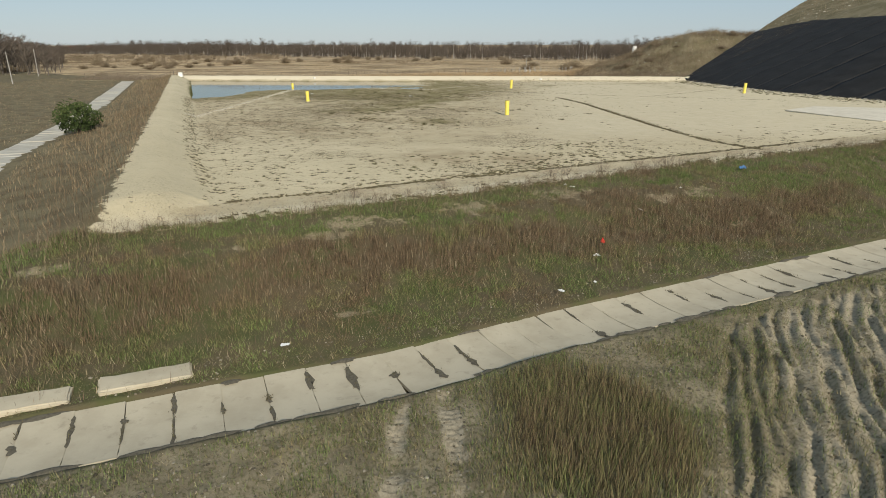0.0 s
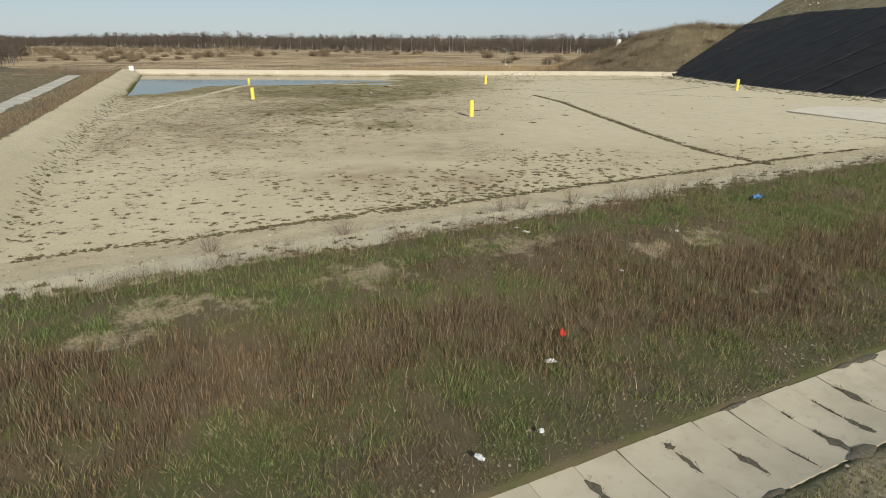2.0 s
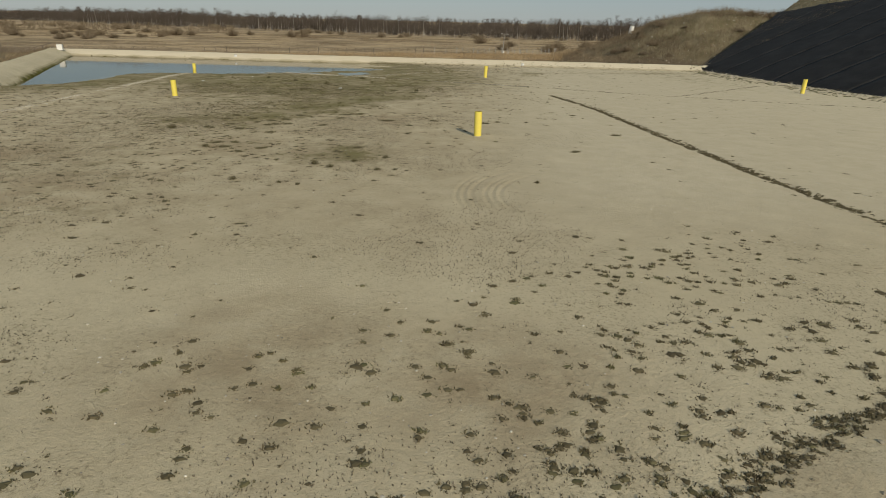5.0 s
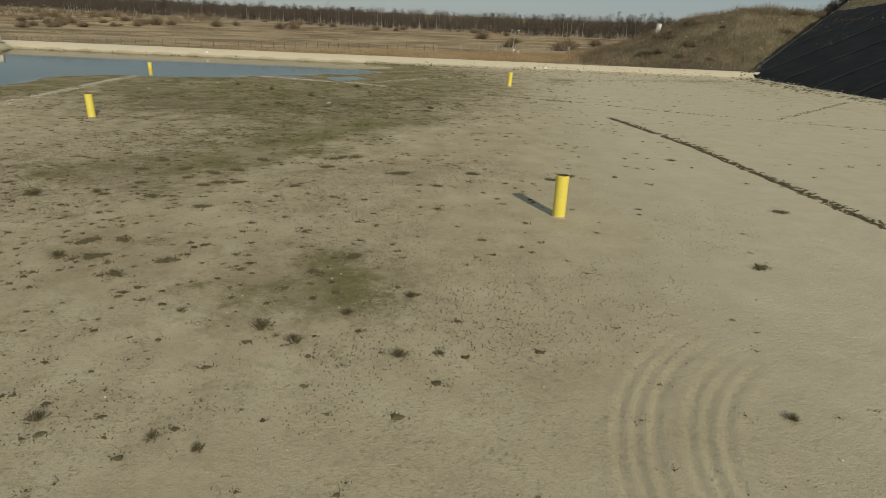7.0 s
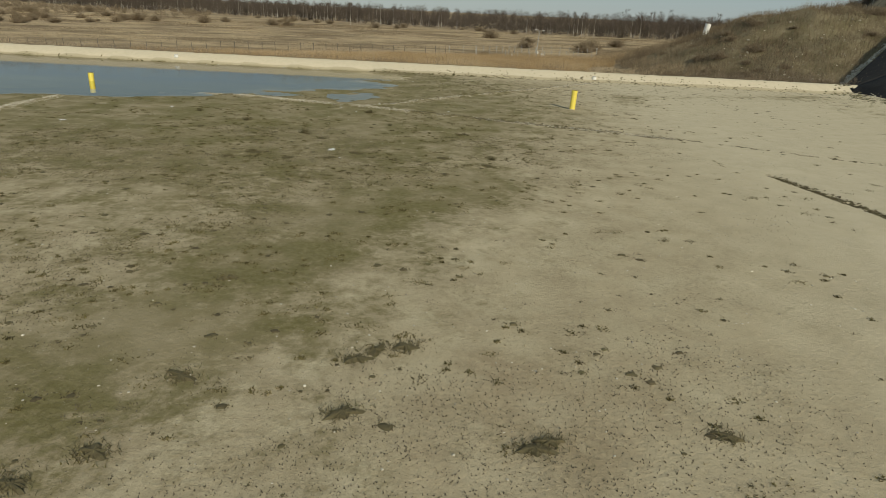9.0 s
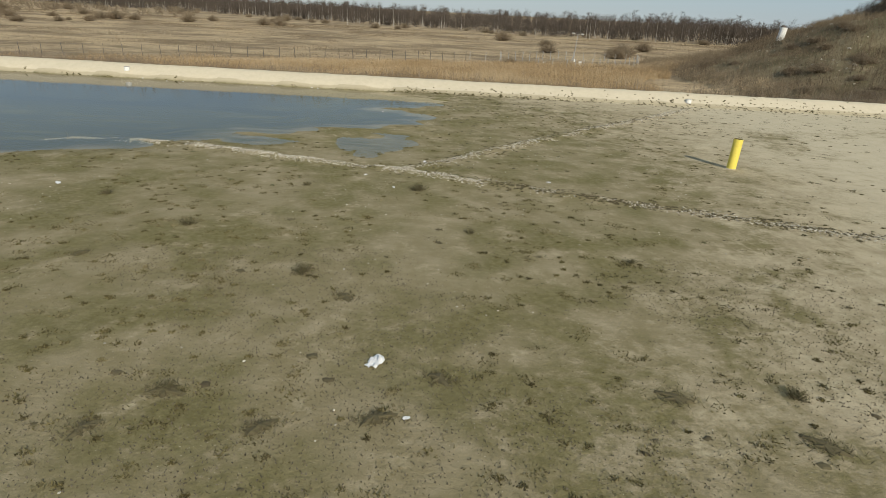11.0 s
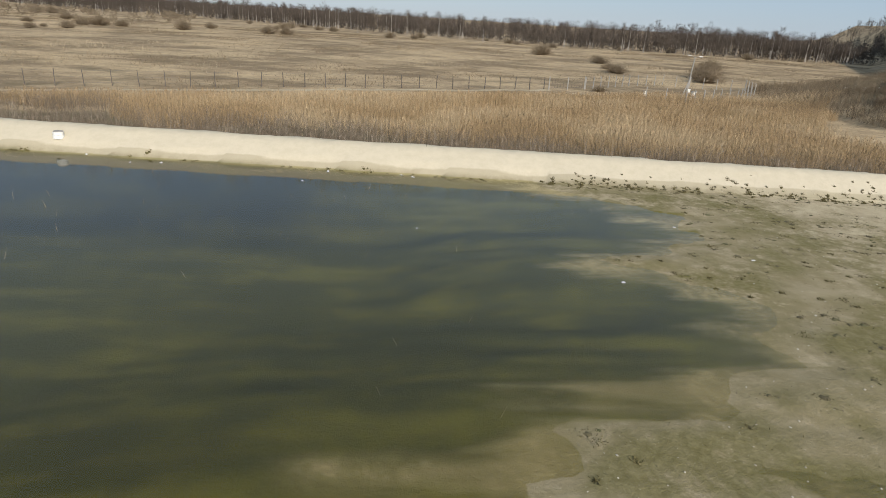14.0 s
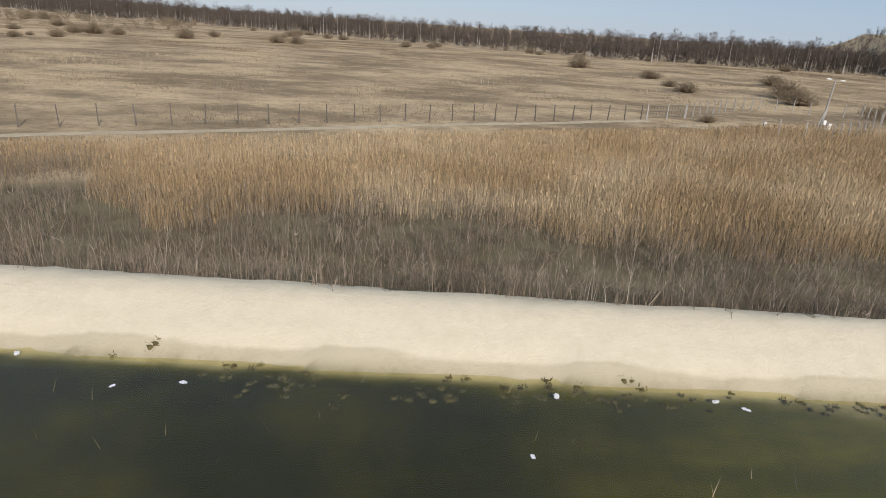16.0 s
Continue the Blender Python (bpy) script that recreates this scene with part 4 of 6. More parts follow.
x, y = along([(-66, 161.55), (-30, 159.1), (-10, 157.8), (10, 156.45)], 760, 0.3)
ok = fbm(x, y, 1.5, 96) > 0.45
stuff("shore_weeds", "olive weeds along the water's edge", "weeds", weed_clumps(x[ok], y[ok], rng.uniform(0.06, 0.16, ok.sum()), 18, rng.uniform(0.05, 0.14, ok.sum()), rng.uniform(0.0, 0.6, ok.sum())), M_MOSS)
x, y = scatter(5200, -6, 50, 150, 158.5, lambda x, y: np.exp(-((sides(x, y)[2] - 0.3) / 1.1) ** 2) * (0.25 + 0.75 * smooth(0.4, 0.6, fbm(x, y, 2.5, 85))) * 0.6)
stuff("bank_weeds", "dark weed tufts dotted along the far bank's foot", "weeds", weed_clumps(x, y, rng.uniform(0.05, 0.15, len(x)), 16, rng.uniform(0.05, 0.13, len(x)), rng.uniform(0.0, 0.7, len(x))), M_WEED)
x, y = scatter(2600, -66, 40, 155, 166, lambda x, y: np.exp(-((sides(x, y)[2] - 2.9) / 0.35) ** 2) * (0.1 + 0.9 * smooth(0.45, 0.65, fbm(x, y, 1.8, 84))))
stuff("edge_twigs", "short dead twigs leaning over the edge of the far bank", "shrubs", twigs(x, y, rng.uniform(0.12, 0.5, len(x)), 5, np.clip(rng.normal(0.35, 0.25, len(x)), 0, 1), 0.016), M_TWIG)
x, y = scatter(420, -55, -6, 126, 159, lambda x, y: (pond_d(x, y) > 1.0) * (0.15 + 0.85 * (y > 146)))
p = np.stack([x, y, np.full(len(x), -0.1)], -1)
stuff("water_stalks", "thin pale stalks standing in the pond", "plants", blades(p, 0.12 + rng.uniform(0.05, 0.35, len(x)), 0.016, 0.14, rng.uniform(0.3, 1, len(x))), M_STRAW)


u, d = rng.uniform(-4, 52, 420), 2.4 + 2.8 * rng.uniform(0, 1, 420) ** 0.4
x, y = -10 + u * 0.878 + d * 0.478, 30.7 + u * 0.478 - d * 0.878
ok = fbm(x, y, 2.6, 48) > 0.47
x, y = x[ok], y[ok]
rr_ = rng.uniform(0.06, 0.2, len(x))
stuff("crest_scrub", "brown scrubby tufts along the edge of the bank", "weeds", joined([weed_clumps(x, y, rr_, 20, rr_ * 0.9, np.clip(rng.normal(0.35, 0.2, len(x)), 0, 1)),
      blades(feet(np.repeat(x, 10) + rng.normal(0, 0.12, 10 * len(x)), np.repeat(y, 10) + rng.normal(0, 0.12, 10 * len(x))), rng.uniform(0.1, 0.4, 10 * len(x)), 0.012, 0.14, rng.uniform(0.2, 0.7, 10 * len(x)))]), M_WEED)


u, d = rng.uniform(-8, 52, 2800), 5.2 + 0.3 * rng.normal(0, 1, 2800)
x, y = -10 + u * 0.878 + d * 0.478, 30.7 + u * 0.478 - d * 0.878
ok = fbm(x, y, 1.5, 87) > 0.46
x, y = x[ok], y[ok]
stuff("crest_stalks", "thin dry stalks fringing the crest of the bank", "weeds", twigs(x, y, rng.uniform(0.2, 0.8, len(x)) * (0.4 + 0.9 * fbm(x, y, 2.4, 86)), 5, np.clip(rng.normal(0.6, 0.25, len(x)), 0, 1), 0.011), M_STALK)


# ---------------------------------------------------------------- stones
def foot_line(n, off, spread):
    yy = rng.uniform(60, 157, n)
    return base_x(yy) - off + rng.normal(0, spread, n), yy


def stone_mesh(name, n, x, y, size, material):
    """Loose angular stones, joined."""
    bm = bmesh.new()
    bmesh.ops.create_icosphere(bm, subdivisions=1, radius=1)
    v0 = np.array([v.co[:] for v in bm.verts])
    f0 = np.array([[v.index for v in f.verts] for f in bm.faces])
    bm.free()
    k = len(x)
    s = size[:, None] * rng.uniform(0.6, 1.2, (k, 3)) * np.array([1, 1, 0.6])
    a = rng.uniform(0, 2 * np.pi, k)
    q = v0[None] * s[:, None] * rng.uniform(0.82, 1.15, (k, len(v0), 1))
    c, d = np.cos(a)[:, None], np.sin(a)[:, None]
    q = np.stack([q[..., 0] * c - q[..., 1] * d, q[..., 0] * d + q[..., 1] * c, q[..., 2]], -1)
    q += feet(x, y, 0.0)[:, None] + np.array([0, 0, 1]) * (size * 0.15)[:, None, None]
    f = f0[None] + (np.arange(k) * len(v0))[:, None, None]
    return mesh_data(name, q.reshape(-1, 3), f.reshape(-1, 3), material, {"tint": np.repeat(rng.uniform(0.1, 1, k), len(v0))}, flat=True)


for name, pts, n, spread, label in (("stone_row", ROW_A[:6], 8000, 0.30, "low row of pale rubble stones crossing the basin"), ("stone_row", ROW_A[5:], 2200, 0.28, "sparse line of stones and weeds on the sand"),
                                    ("stone_row", ROW_B, 5000, 0.30, "branching row of pale stones with weeds"), ("stone_row", ROW_C, 9000, 0.32, "faint row of pale stones beside the pond")):
    x, y = along(pts, n, spread)
    ok = fbm(x, y, 1.2, 97) > 0.40
    tagged(new(name, stone_mesh(name, n, x[ok], y[ok], 0.017 + 0.038 * rng.uniform(0, 1, ok.sum()) ** 2, M_STONE)), label, "stones", kind="stuff")
x, y = scatter(9000, -40, 30, 30, 158, lambda x, y: (np.maximum(np.maximum(*sides(x, y)[:2]), sides(x, y)[2]) < 2) * (pond_d(x, y) < 0) * smooth(0.35, 0.6, fbm(x, y, 6, 98)))
tagged(new("pebbles", stone_mesh("pebbles", 0, x, y, rng.uniform(0.015, 0.04, len(x)), M_STONE)), "scattered pale pebbles on sand", "pebbles", kind="stuff")
x, y = scatter(52000, -14, 22, 8, 30, lambda x, y: (channel_d(x, y) < -1.3) * 0.8 + ((channel_d(x, y) > 1.3) & (channel_d(x, y) < 2.6)) * 0.5)
tagged(new("clods", stone_mesh("clods", 0, x, y, 0.01 + 0.045 * rng.uniform(0, 1, len(x)) ** 3, M_CLOD)), "clods and small stones on bare dirt", "stones", kind="stuff")
x, y = scatter(9000, -14, 40, 26, 58, lambda x, y: (sides(x, y)[0] > 0.2) * (sides(x, y)[0] < 3.2) * smooth(0.4, 0.6, fbm(x, y, 3, 99)))
tagged(new("bank_gravel", stone_mesh("bank_gravel", 0, x, y, rng.uniform(0.012, 0.04, len(x)), M_CLOD)), "fine gravel and crumbs on the sandy bank", "gravel", kind="stuff")
x, y = scatter(16000, -14, 34, 26, 58, lambda x, y: (sides(x, y)[0] > 0.4) * (sides(x, y)[0] < 4.2) * (0.15 + 0.85 * smooth(0.4, 0.6, fbm(x, y, 2.0, 89))))
tagged(new("bank_stones", stone_mesh("bank_stones", 0, x, y, 0.018 + 0.06 * rng.uniform(0, 1, len(x)) ** 3, M_BANKSTONE)), "sandy lumps and small stones on the bank's inner slope", "stones", kind="stuff")
x, y = foot_line(1500, 0.9, 0.6)
tagged(new("foot_rubble", stone_mesh("foot_rubble", 0, x, y, 0.03 + 0.15 * rng.uniform(0, 1, len(x)) ** 3, M_STONE)), "stones and crumbs along the foot of the liner", "rubble", kind="stuff")
x, y = foot_line(900, 1.8, 1.5)
stuff("foot_weeds", "olive weeds along the foot of the liner", "weeds", weed_clumps(x, y, rng.uniform(0.1, 0.4, len(x)), 20, rng.uniform(0.05, 0.22, len(x)), rng.uniform(0.3, 1, len(x))), M_WEED)
x, y = along([(57.0, 158.0), (67, 166.7), (75, 172.2), (82.5, 178.3)], 1100, 0.35)
tagged(new("rubble", stone_mesh("rubble", 0, x, y, rng.uniform(0.10, 0.36, len(x)), M_STONE)), "pale rubble along the edge of the liner", "rubble", kind="stuff")
x, y = scatter(1100, 50, 105, 158, 225, lambda x, y: (height(x, y) > 0.5) * 0.8)
tagged(new("slope_rubble", stone_mesh("slope_rubble", 0, x, y, 0.06 + 0.3 * rng.uniform(0, 1, len(x)) ** 3, M_STONE)), "rubble scattered over the mound", "rubble", kind="stuff")


# ---------------------------------------------------------------- liner on the waste slope
def liner():
    ys, es = np.linspace(40, 186, 160), np.linspace(-0.6, 29.5, 60)
    e, yy = np.meshgrid(es, ys)
    xx = base_x(yy) + e
    hip = 157 + 0.8 * (xx - 57.5)
    over = np.maximum(yy - hip, 0)
    yy = np.where(over > 0, hip, yy)
    z = np.maximum(hill_z(xx, yy), 0.45) + 0.22 + 0.35 * (fbm(xx, yy, 4.0, 101) - 0.5) + 0.16 * (fbm(xx * 2, yy, 1.6, 102) - 0.5)
    z = np.where(e < 0, height(xx.ravel(), yy.ravel()).reshape(xx.shape) + 0.03, z)
    top = z.copy()
    n, m = xx.shape
    ob = thing("liner", "black plastic liner sheets covering the waste slope", "liner sheet")
    for k, lo in enumerate(range(0, n - 1, 9)):
        hi = min(lo + 10, n)
        sub = np.stack([xx[lo:hi], yy[lo:hi], top[lo:hi]], -1)
        i = np.arange((hi - lo) * m).reshape(hi - lo, m)
        q = np.stack([i[:-1, :-1], i[:-1, 1:], i[1:, 1:], i[1:, :-1]], -1).reshape(-1, 4)
        q = q[(over[lo:hi].ravel()[q].min(1) <= 0) & ((e - 29.6 + 4.5 * smooth(158, 178, yy))[lo:hi].ravel()[q].max(1) < 0)]
        used, q = np.unique(q, return_inverse=True)
        sub, q = sub.reshape(-1, 3)[used], q.reshape(-1, 4)
        if len(q):
            sheet = part("sheet", mesh_data("sheet", sub.reshape(-1, 3), q, M_TARP), ob)
            sheet.modifiers.new("thickness", "SOLIDIFY").thickness = 0.02


liner()


# ---------------------------------------------------------------- concrete channel and blocks
def box_bm(sx, sy, sz, bevel=0.02, seg=1):
    bm = bmesh.new()
    bmesh.ops.create_cube(bm, size=1)
    bmesh.ops.scale(bm, vec=(sx, sy, sz), verts=bm.verts)
    bmesh.ops.translate(bm, vec=(0, 0, sz / 2), verts=bm.verts)
    if bevel:
        bmesh.ops.bevel(bm, geom=bm.edges[:], offset=bevel, segments=seg, affect="EDGES")
    return bm


def dish_slab(length, width, depth, thick, seed):
    """A channel slab, hollowed across its width."""
    r = random.Random(seed)
    n = 8
    top, bot = [], []
    for i in range(n + 1):
        u = i / n * 2 - 1
        z = depth * u * u
        top.append((u * width / 2, z)), bot.append((u * width / 2, z - thick))
    bm = bmesh.new()
    rows = []
    for sx in (-0.5, -0.47, 0.47, 0.5):
        lower = 0.008 if abs(sx) == 0.5 else 0.0
        rows.append(([bm.verts.new((sx * length + r.uniform(-0.012, 0.012), yy, z - lower + r.uniform(-0.006, 0.006))) for yy, z in top], [bm.verts.new((sx * length, yy, z)) for yy, z in bot]))
    for (ta, ba), (tb, bb) in zip(rows, rows[1:]):
        for i in range(n):
            bm.faces.new((ta[i], tb[i], tb[i + 1], ta[i + 1]))
        bm.faces.new((ta[0], ba[0], bb[0], tb[0])), bm.faces.new((ta[n], tb[n], bb[n], ba[n]))
    for t, b in (rows[0], rows[-1]):
        bm.faces.new([*t, *reversed(b)])
    bmesh.ops.recalc_face_normals(bm, faces=bm.faces)
    return bm_mesh("concrete_slab", bm, M_SLAB)


channel = thing("drainage_channel", "shallow drainage channel lined with pale concrete slabs", "drainage channel")
slab_meshes = [dish_slab(1.13, 2.45, 0.08, 0.12, k) for k in range(4)]
joints = []
rr = random.Random(4)
sx = -26.0
while sx < 48:
    yc = float(np.interp(sx, CH_X, CH_Y))
    ang = math.atan2(float(np.interp(sx + 0.5, CH_X, CH_Y)) - yc, 0.5)
    part("concrete_slab", slab_meshes[rr.randrange(4)], channel, m=pose(sx, yc, -0.40 + rr.uniform(-0.012, 0.012), rr.uniform(-0.5, 0.5), rr.uniform(-0.5, 0.5), math.degrees(ang) + rr.uniform(-0.6, 0.6)))
    joints.append((sx + 0.57 * math.cos(ang), yc + 0.57 * math.sin(ang), ang))
    sx += 1.14 * math.cos(ang)
# soil and weeds in the joints
jp = []
patch_v, patch_f = [], []
for jx, jy, ang in joints:
    for _ in range(rr.choice((0, 1, 2, 2, 3, 3))):
        v = rr.uniform(-1.05, 0.95)
        length, wide = rr.uniform(0.12, 0.55), rr.uniform(0.03, 0.15)
        ca, sa = math.cos(ang), math.sin(ang)
        base = len(patch_v)
        k = 14
        for i in range(k):
            t = 2 * math.pi * i / k
            a, b = math.cos(t) * wide * rr.uniform(0.25, 1.5), v + math.sin(t) * length * rr.uniform(0.7, 1.2)
            b = max(-1.2, min(1.2, b))
            patch_v.append((jx + a * ca - b * sa, jy + a * sa + b * ca, -0.40 + 0.08 * (b / 1.225) ** 2 + 0.008))
        b = max(-1.1, min(1.1, v))
        patch_v.append((jx - b * sa, jy + b * ca, -0.40 + 0.08 * (b / 1.225) ** 2 + 0.035))
        patch_f += [(base + i, base + (i + 1) % k, base + k) for i in range(k)]
        for _ in range(rr.randrange(4, 40)):
            a, b = rr.gauss(0, wide * 0.5), max(-1.15, min(1.15, v + rr.uniform(-1, 1) * length))
            jp.append((jx + a * ca - b * sa, jy + a * sa + b * ca, -0.40 + 0.08 * (b / 1.225) ** 2 + 0.01))
for k in range(90):
    ex = rr.uniform(-14, 34)
    ey = float(np.interp(ex, CH_X, CH_Y))
    side = -1.22 if rr.random() < 0.75 else 1.22
    ex, ey = ex - side * 0.447, ey + side * 0.894
    base, kk, ln, wd = len(patch_v), 12, rr.uniform(0.15, 0.75), rr.uniform(0.05, 0.16)
    for i in range(kk):
        t = 2 * math.pi * i / kk
        a, b = math.cos(t) * ln * rr.uniform(0.7, 1.2), math.sin(t) * wd * rr.uniform(0.6, 1.3)
        patch_v.append((ex + a * 0.894 - b * 0.447, ey + a * 0.447 + b * 0.894, -0.315))
    patch_v.append((ex, ey, -0.255))
    patch_f += [(base + i, base + (i + 1) % kk, base + kk) for i in range(kk)]
M_SOIL = plain_material("joint_soil", (0.12, 0.105, 0.075), 0.95, 0.4, 14)
tagged(new("joint_soil", mesh_data("joint_soil", patch_v, patch_f, M_SOIL)), "dark soil washed into the channel joints", "soil", kind="stuff")
jp = np.array(jp)
stuff("joint_weeds", "small weeds growing in the slab joints", "weeds", blades(jp, rng.uniform(0.02, 0.09, len(jp)), 0.02, 0.04, rng.uniform(0.2, 0.9, len(jp))), M_WEED)
bm = box_bm(2.3, 0.75, 0.34, 0.05, 3)
bmesh.ops.subdivide_edges(bm, edges=[e for e in bm.edges if e.calc_length() > 0.5], cuts=5, use_grid_fill=True)
for v in bm.verts:
    v.co += Vector((rr.uniform(-0.02, 0.02), rr.uniform(-0.015, 0.015), rr.uniform(-0.02, 0.012)))
block_mesh = bm_mesh("concrete_block", bm, M_SLAB)
for bx, by, ba in ((-6.95, 15.75, 27), (-9.6, 14.5, 24)):
    thing("concrete_block", "long pale concrete block lying beside the channel", "concrete block", "blocks beside the channel", pose(bx, by, h1(bx, by) - 0.17, 4, 2, ba), block_mesh)

# slab road outside the bank
road = thing("road", "narrow road of pale concrete slabs", "road", kind="structure")
road_slab = bm_mesh("road_slab", box_bm(2.9, 1.14, 0.14, 0.02), M_ROAD)
for (ax, ay), (bx, by) in zip(ROAD, ROAD[1:]):
    n = int(math.dist((ax, ay), (bx, by)) / 1.18)
    for i in range(n):
        t = (i + 0.5) / n
        px, py = ax + (bx - ax) * t, ay + (by - ay) * t
        if py > 30:
            part("road_slab", road_slab, road, m=pose(px, py, h1(px, py) - 0.06, rr.uniform(-0.4, 0.4), rr.uniform(-0.4, 0.4), math.degrees(math.atan2(by - ay, bx - ax)) - 90))

# pale concrete pad on the basin floor
bm = bmesh.new()
pad = [bm.verts.new((px, py, 0.52 + z)) for z in (0, 0.12) for px, py in ((42.8, 80.1), (47.0, 68.2), (61.0, 72.5), (60.0, 82.0), (49.2, 85.0))]
bm.faces.new(pad[5:]), bm.faces.new(pad[4::-1])
for i in range(5):
    bm.faces.new((pad[i], pad[(i + 1) % 5], pad[5 + (i + 1) % 5], pad[5 + i]))
bmesh.ops.recalc_face_normals(bm, faces=bm.faces)
thing("concrete_pad", "flat pale concrete pad lying on the sand", "concrete pad", data=bm_mesh("concrete_pad", bm, M_PAD))


# ---------------------------------------------------------------- yellow pipes
def tube_bm(r, h, wall, seg=28, notch=0):
    bm = bmesh.new()
    rings = []
    for rad, z in ((r, 0.0), (r, h * 0.5), (r, h - 0.012), (r - 0.012, h), (r - wall + 0.008, h), (r - wall, h - 0.02), (r - wall, h - 0.9 if h > 1.2 else 0.02)):
        rings.append([bm.verts.new((rad * math.cos(2 * math.pi * i / seg), rad * math.sin(2 * math.pi * i / seg), z)) for i in range(seg)])
    for a, b in zip(rings, rings[1:]):
        for i in range(seg):
            f = bm.faces.new((a[i], a[(i + 1) % seg], b[(i + 1) % seg], b[i]))
    bm.faces.new(rings[-1])
    bmesh.ops.recalc_face_normals(bm, faces=bm.faces)
    return bm


tube = bm_mesh("tube", tube_bm(0.255, 1.95, 0.025), M_YELLOW)
tube.materials.append(M_INSIDE)
for p in tube.polygons:
    c = p.center
    if math.hypot(c.x, c.y) < 0.235 and c.z < 1.94:
        p.material_index = 1
bm = bmesh.new()
for i in range(40):
    a = 2 * math.pi * i / 40
    for q in (0.25, 0.36 + 0.06 * math.sin(a * 3)):
        bm.verts.new((q * math.cos(a), q * math.sin(a), 0.07 if q == 0.25 else -0.01))
bm.verts.ensure_lookup_table()
for i in range(40):
    j = (i + 1) % 40
    bm.faces.new((bm.verts[2 * i], bm.verts[2 * i + 1], bm.verts[2 * j + 1], bm.verts[2 * j]))
M_HEAP = plain_material("sand_heap", (0.44, 0.38, 0.27), 0.95, 0.2, 10)
heap = bm_mesh("sand_collar", bm, M_HEAP)
bm = bmesh.new()
bmesh.ops.create_cube(bm, size=1, matrix=Matrix.Diagonal((0.02, 0.06, 0.13, 1)))
lug = bm_mesh("lug", bm, M_YELLOW)
for px, py, tall, lx, ly, txt in ((7.6, 75.2, 1.72, 0.6, 0.4, "yellow-painted steel pipe standing open on dry sand"), (-20.8, 95.6, 1.6, -1.2, 0.6, "yellow-painted steel pipe standing among weeds"),
                             (12.75, 128.3, 1.72, 2.2, 0.6, "yellow-painted steel pipe standing on damp sand, slightly tilted"), (52.4, 113.0, 1.85, 3.0, 0.6, "tilted yellow steel pipe standing near the black liner"),
                             (-33.4, 136.0, 2.1, -0.6, 0.6, "yellow steel pipe standing in the pond's edge")):
    ob = thing("standpipe", txt, "pipe", "yellow pipes in the basin", pose(px, py, h1(px, py) - 0.02, ly, lx, rr.uniform(0, 360)))
    part("tube", tube, ob, m=Matrix.Translation((0, 0, tall - 1.95)))
    for s in (0.262, -0.262):
        part("lug", lug, ob, "small yellow lifting lug", m=Matrix.Translation((s, 0, tall - 0.13)))
    part("sand_collar", heap, ob, "sand heaped round the foot")


# ---------------------------------------------------------------- fence, lamp, small structures beyond the bank
def post_mesh(h, w, bent=True):
    bm = bmesh.new()
    prof = [(0, 0, w), (0, h, w * 0.8), (0.18 if bent else 0, h + (0.2 if bent else 0.02), w * 0.6)]
    last = None
    for px, z, s in prof:
        ring = [bm.verts.new((px + a * s / 2, b * s / 2, z)) for a, b in ((-1, -1), (1, -1), (1, 1), (-1, 1))]
        if last:
            for i in range(4):
                bm.faces.new((last[i], last[(i + 1) % 4], ring[(i + 1) % 4], ring[i]))
        else:
            bm.faces.new(ring[::-1])
        last = ring
    bm.faces.new(last)
    return bm


M_DARKPOST = plain_material("dark_post", (0.13, 0.11, 0.09), 0.9, 0.4, 6)
M_WIRE = plain_material("wire", (0.20, 0.19, 0.17), 0.6, 0.2, 6, 0.6)
dark_post = bm_mesh("post", post_mesh(1.75, 0.10, False), M_DARKPOST)
pale_post = bm_mesh("post", post_mesh(1.75, 0.13), M_POST)


def fence(name, label, pts, gap, mesh):
    ob = thing(name, label, "fence", "fences beyond the bank")
    spots = []
    for (ax, ay), (bx, by) in zip(pts, pts[1:]):
        n = max(1, round(math.dist((ax, ay), (bx, by)) / gap))
        spots += [(ax + (bx - ax) * i / n, ay + (by - ay) * i / n, math.degrees(math.atan2(by - ay, bx - ax))) for i in range(n)]
    spots.append((*pts[-1], spots[-1][2]))
    for px, py, a in spots:
        part("post", mesh, ob, m=pose(px, py, h1(px, py) - 0.05, rr.gauss(0, 1.5), rr.gauss(0, 1.5), a + 90))
    for z in (0.35, 0.95, 1.6):
        a = np.array([(px, py, h1(px, py) + z) for px, py, _ in spots])
        v = np.concatenate([a - (0, 0, 0.006), a + (0, 0, 0.006), a + (0.01, -0.01, 0)])
        n = len(a)
        f = [q for i in range(n - 1) for q in ((i, i + 1, n + i + 1, n + i), (n + i, n + i + 1, 2 * n + i + 1, 2 * n + i), (2 * n + i, 2 * n + i + 1, i + 1, i))]
        part("wire", mesh_data("wire", v, f, M_WIRE), ob, "thin grey wire strand")
    return ob


fence("fence", "long wire fence on dark slender posts", [(-98, 170), (-51.1, 192.7), (-18, 208.0), (5.1, 217.6)], 2.6, dark_post)
fence("fence", "wire fence on pale bent concrete posts", [(12.5, 222.0), (23.1, 232.6), (31, 237.5), (44, 233)], 2.5, pale_post)
fence("fence", "weathered concrete-post fence round the yard", [(17.8, 210.3), (22.6, 208.6), (34, 216.5), (42.1, 226.4), (44, 233)], 2.5, pale_post)
gate_post = bm_mesh("post", post_mesh(1.9, 0.15, False), M_POST)
gate = thing("gate", "dark steel gate between pale concrete posts", "gate")
for gx0, gy0 in ((5.9, 217.9), (9.2, 219.9), (12.3, 221.8)):
    part("post", gate_post, gate, m=pose(gx0, gy0, h1(gx0, gy0) - 0.03))
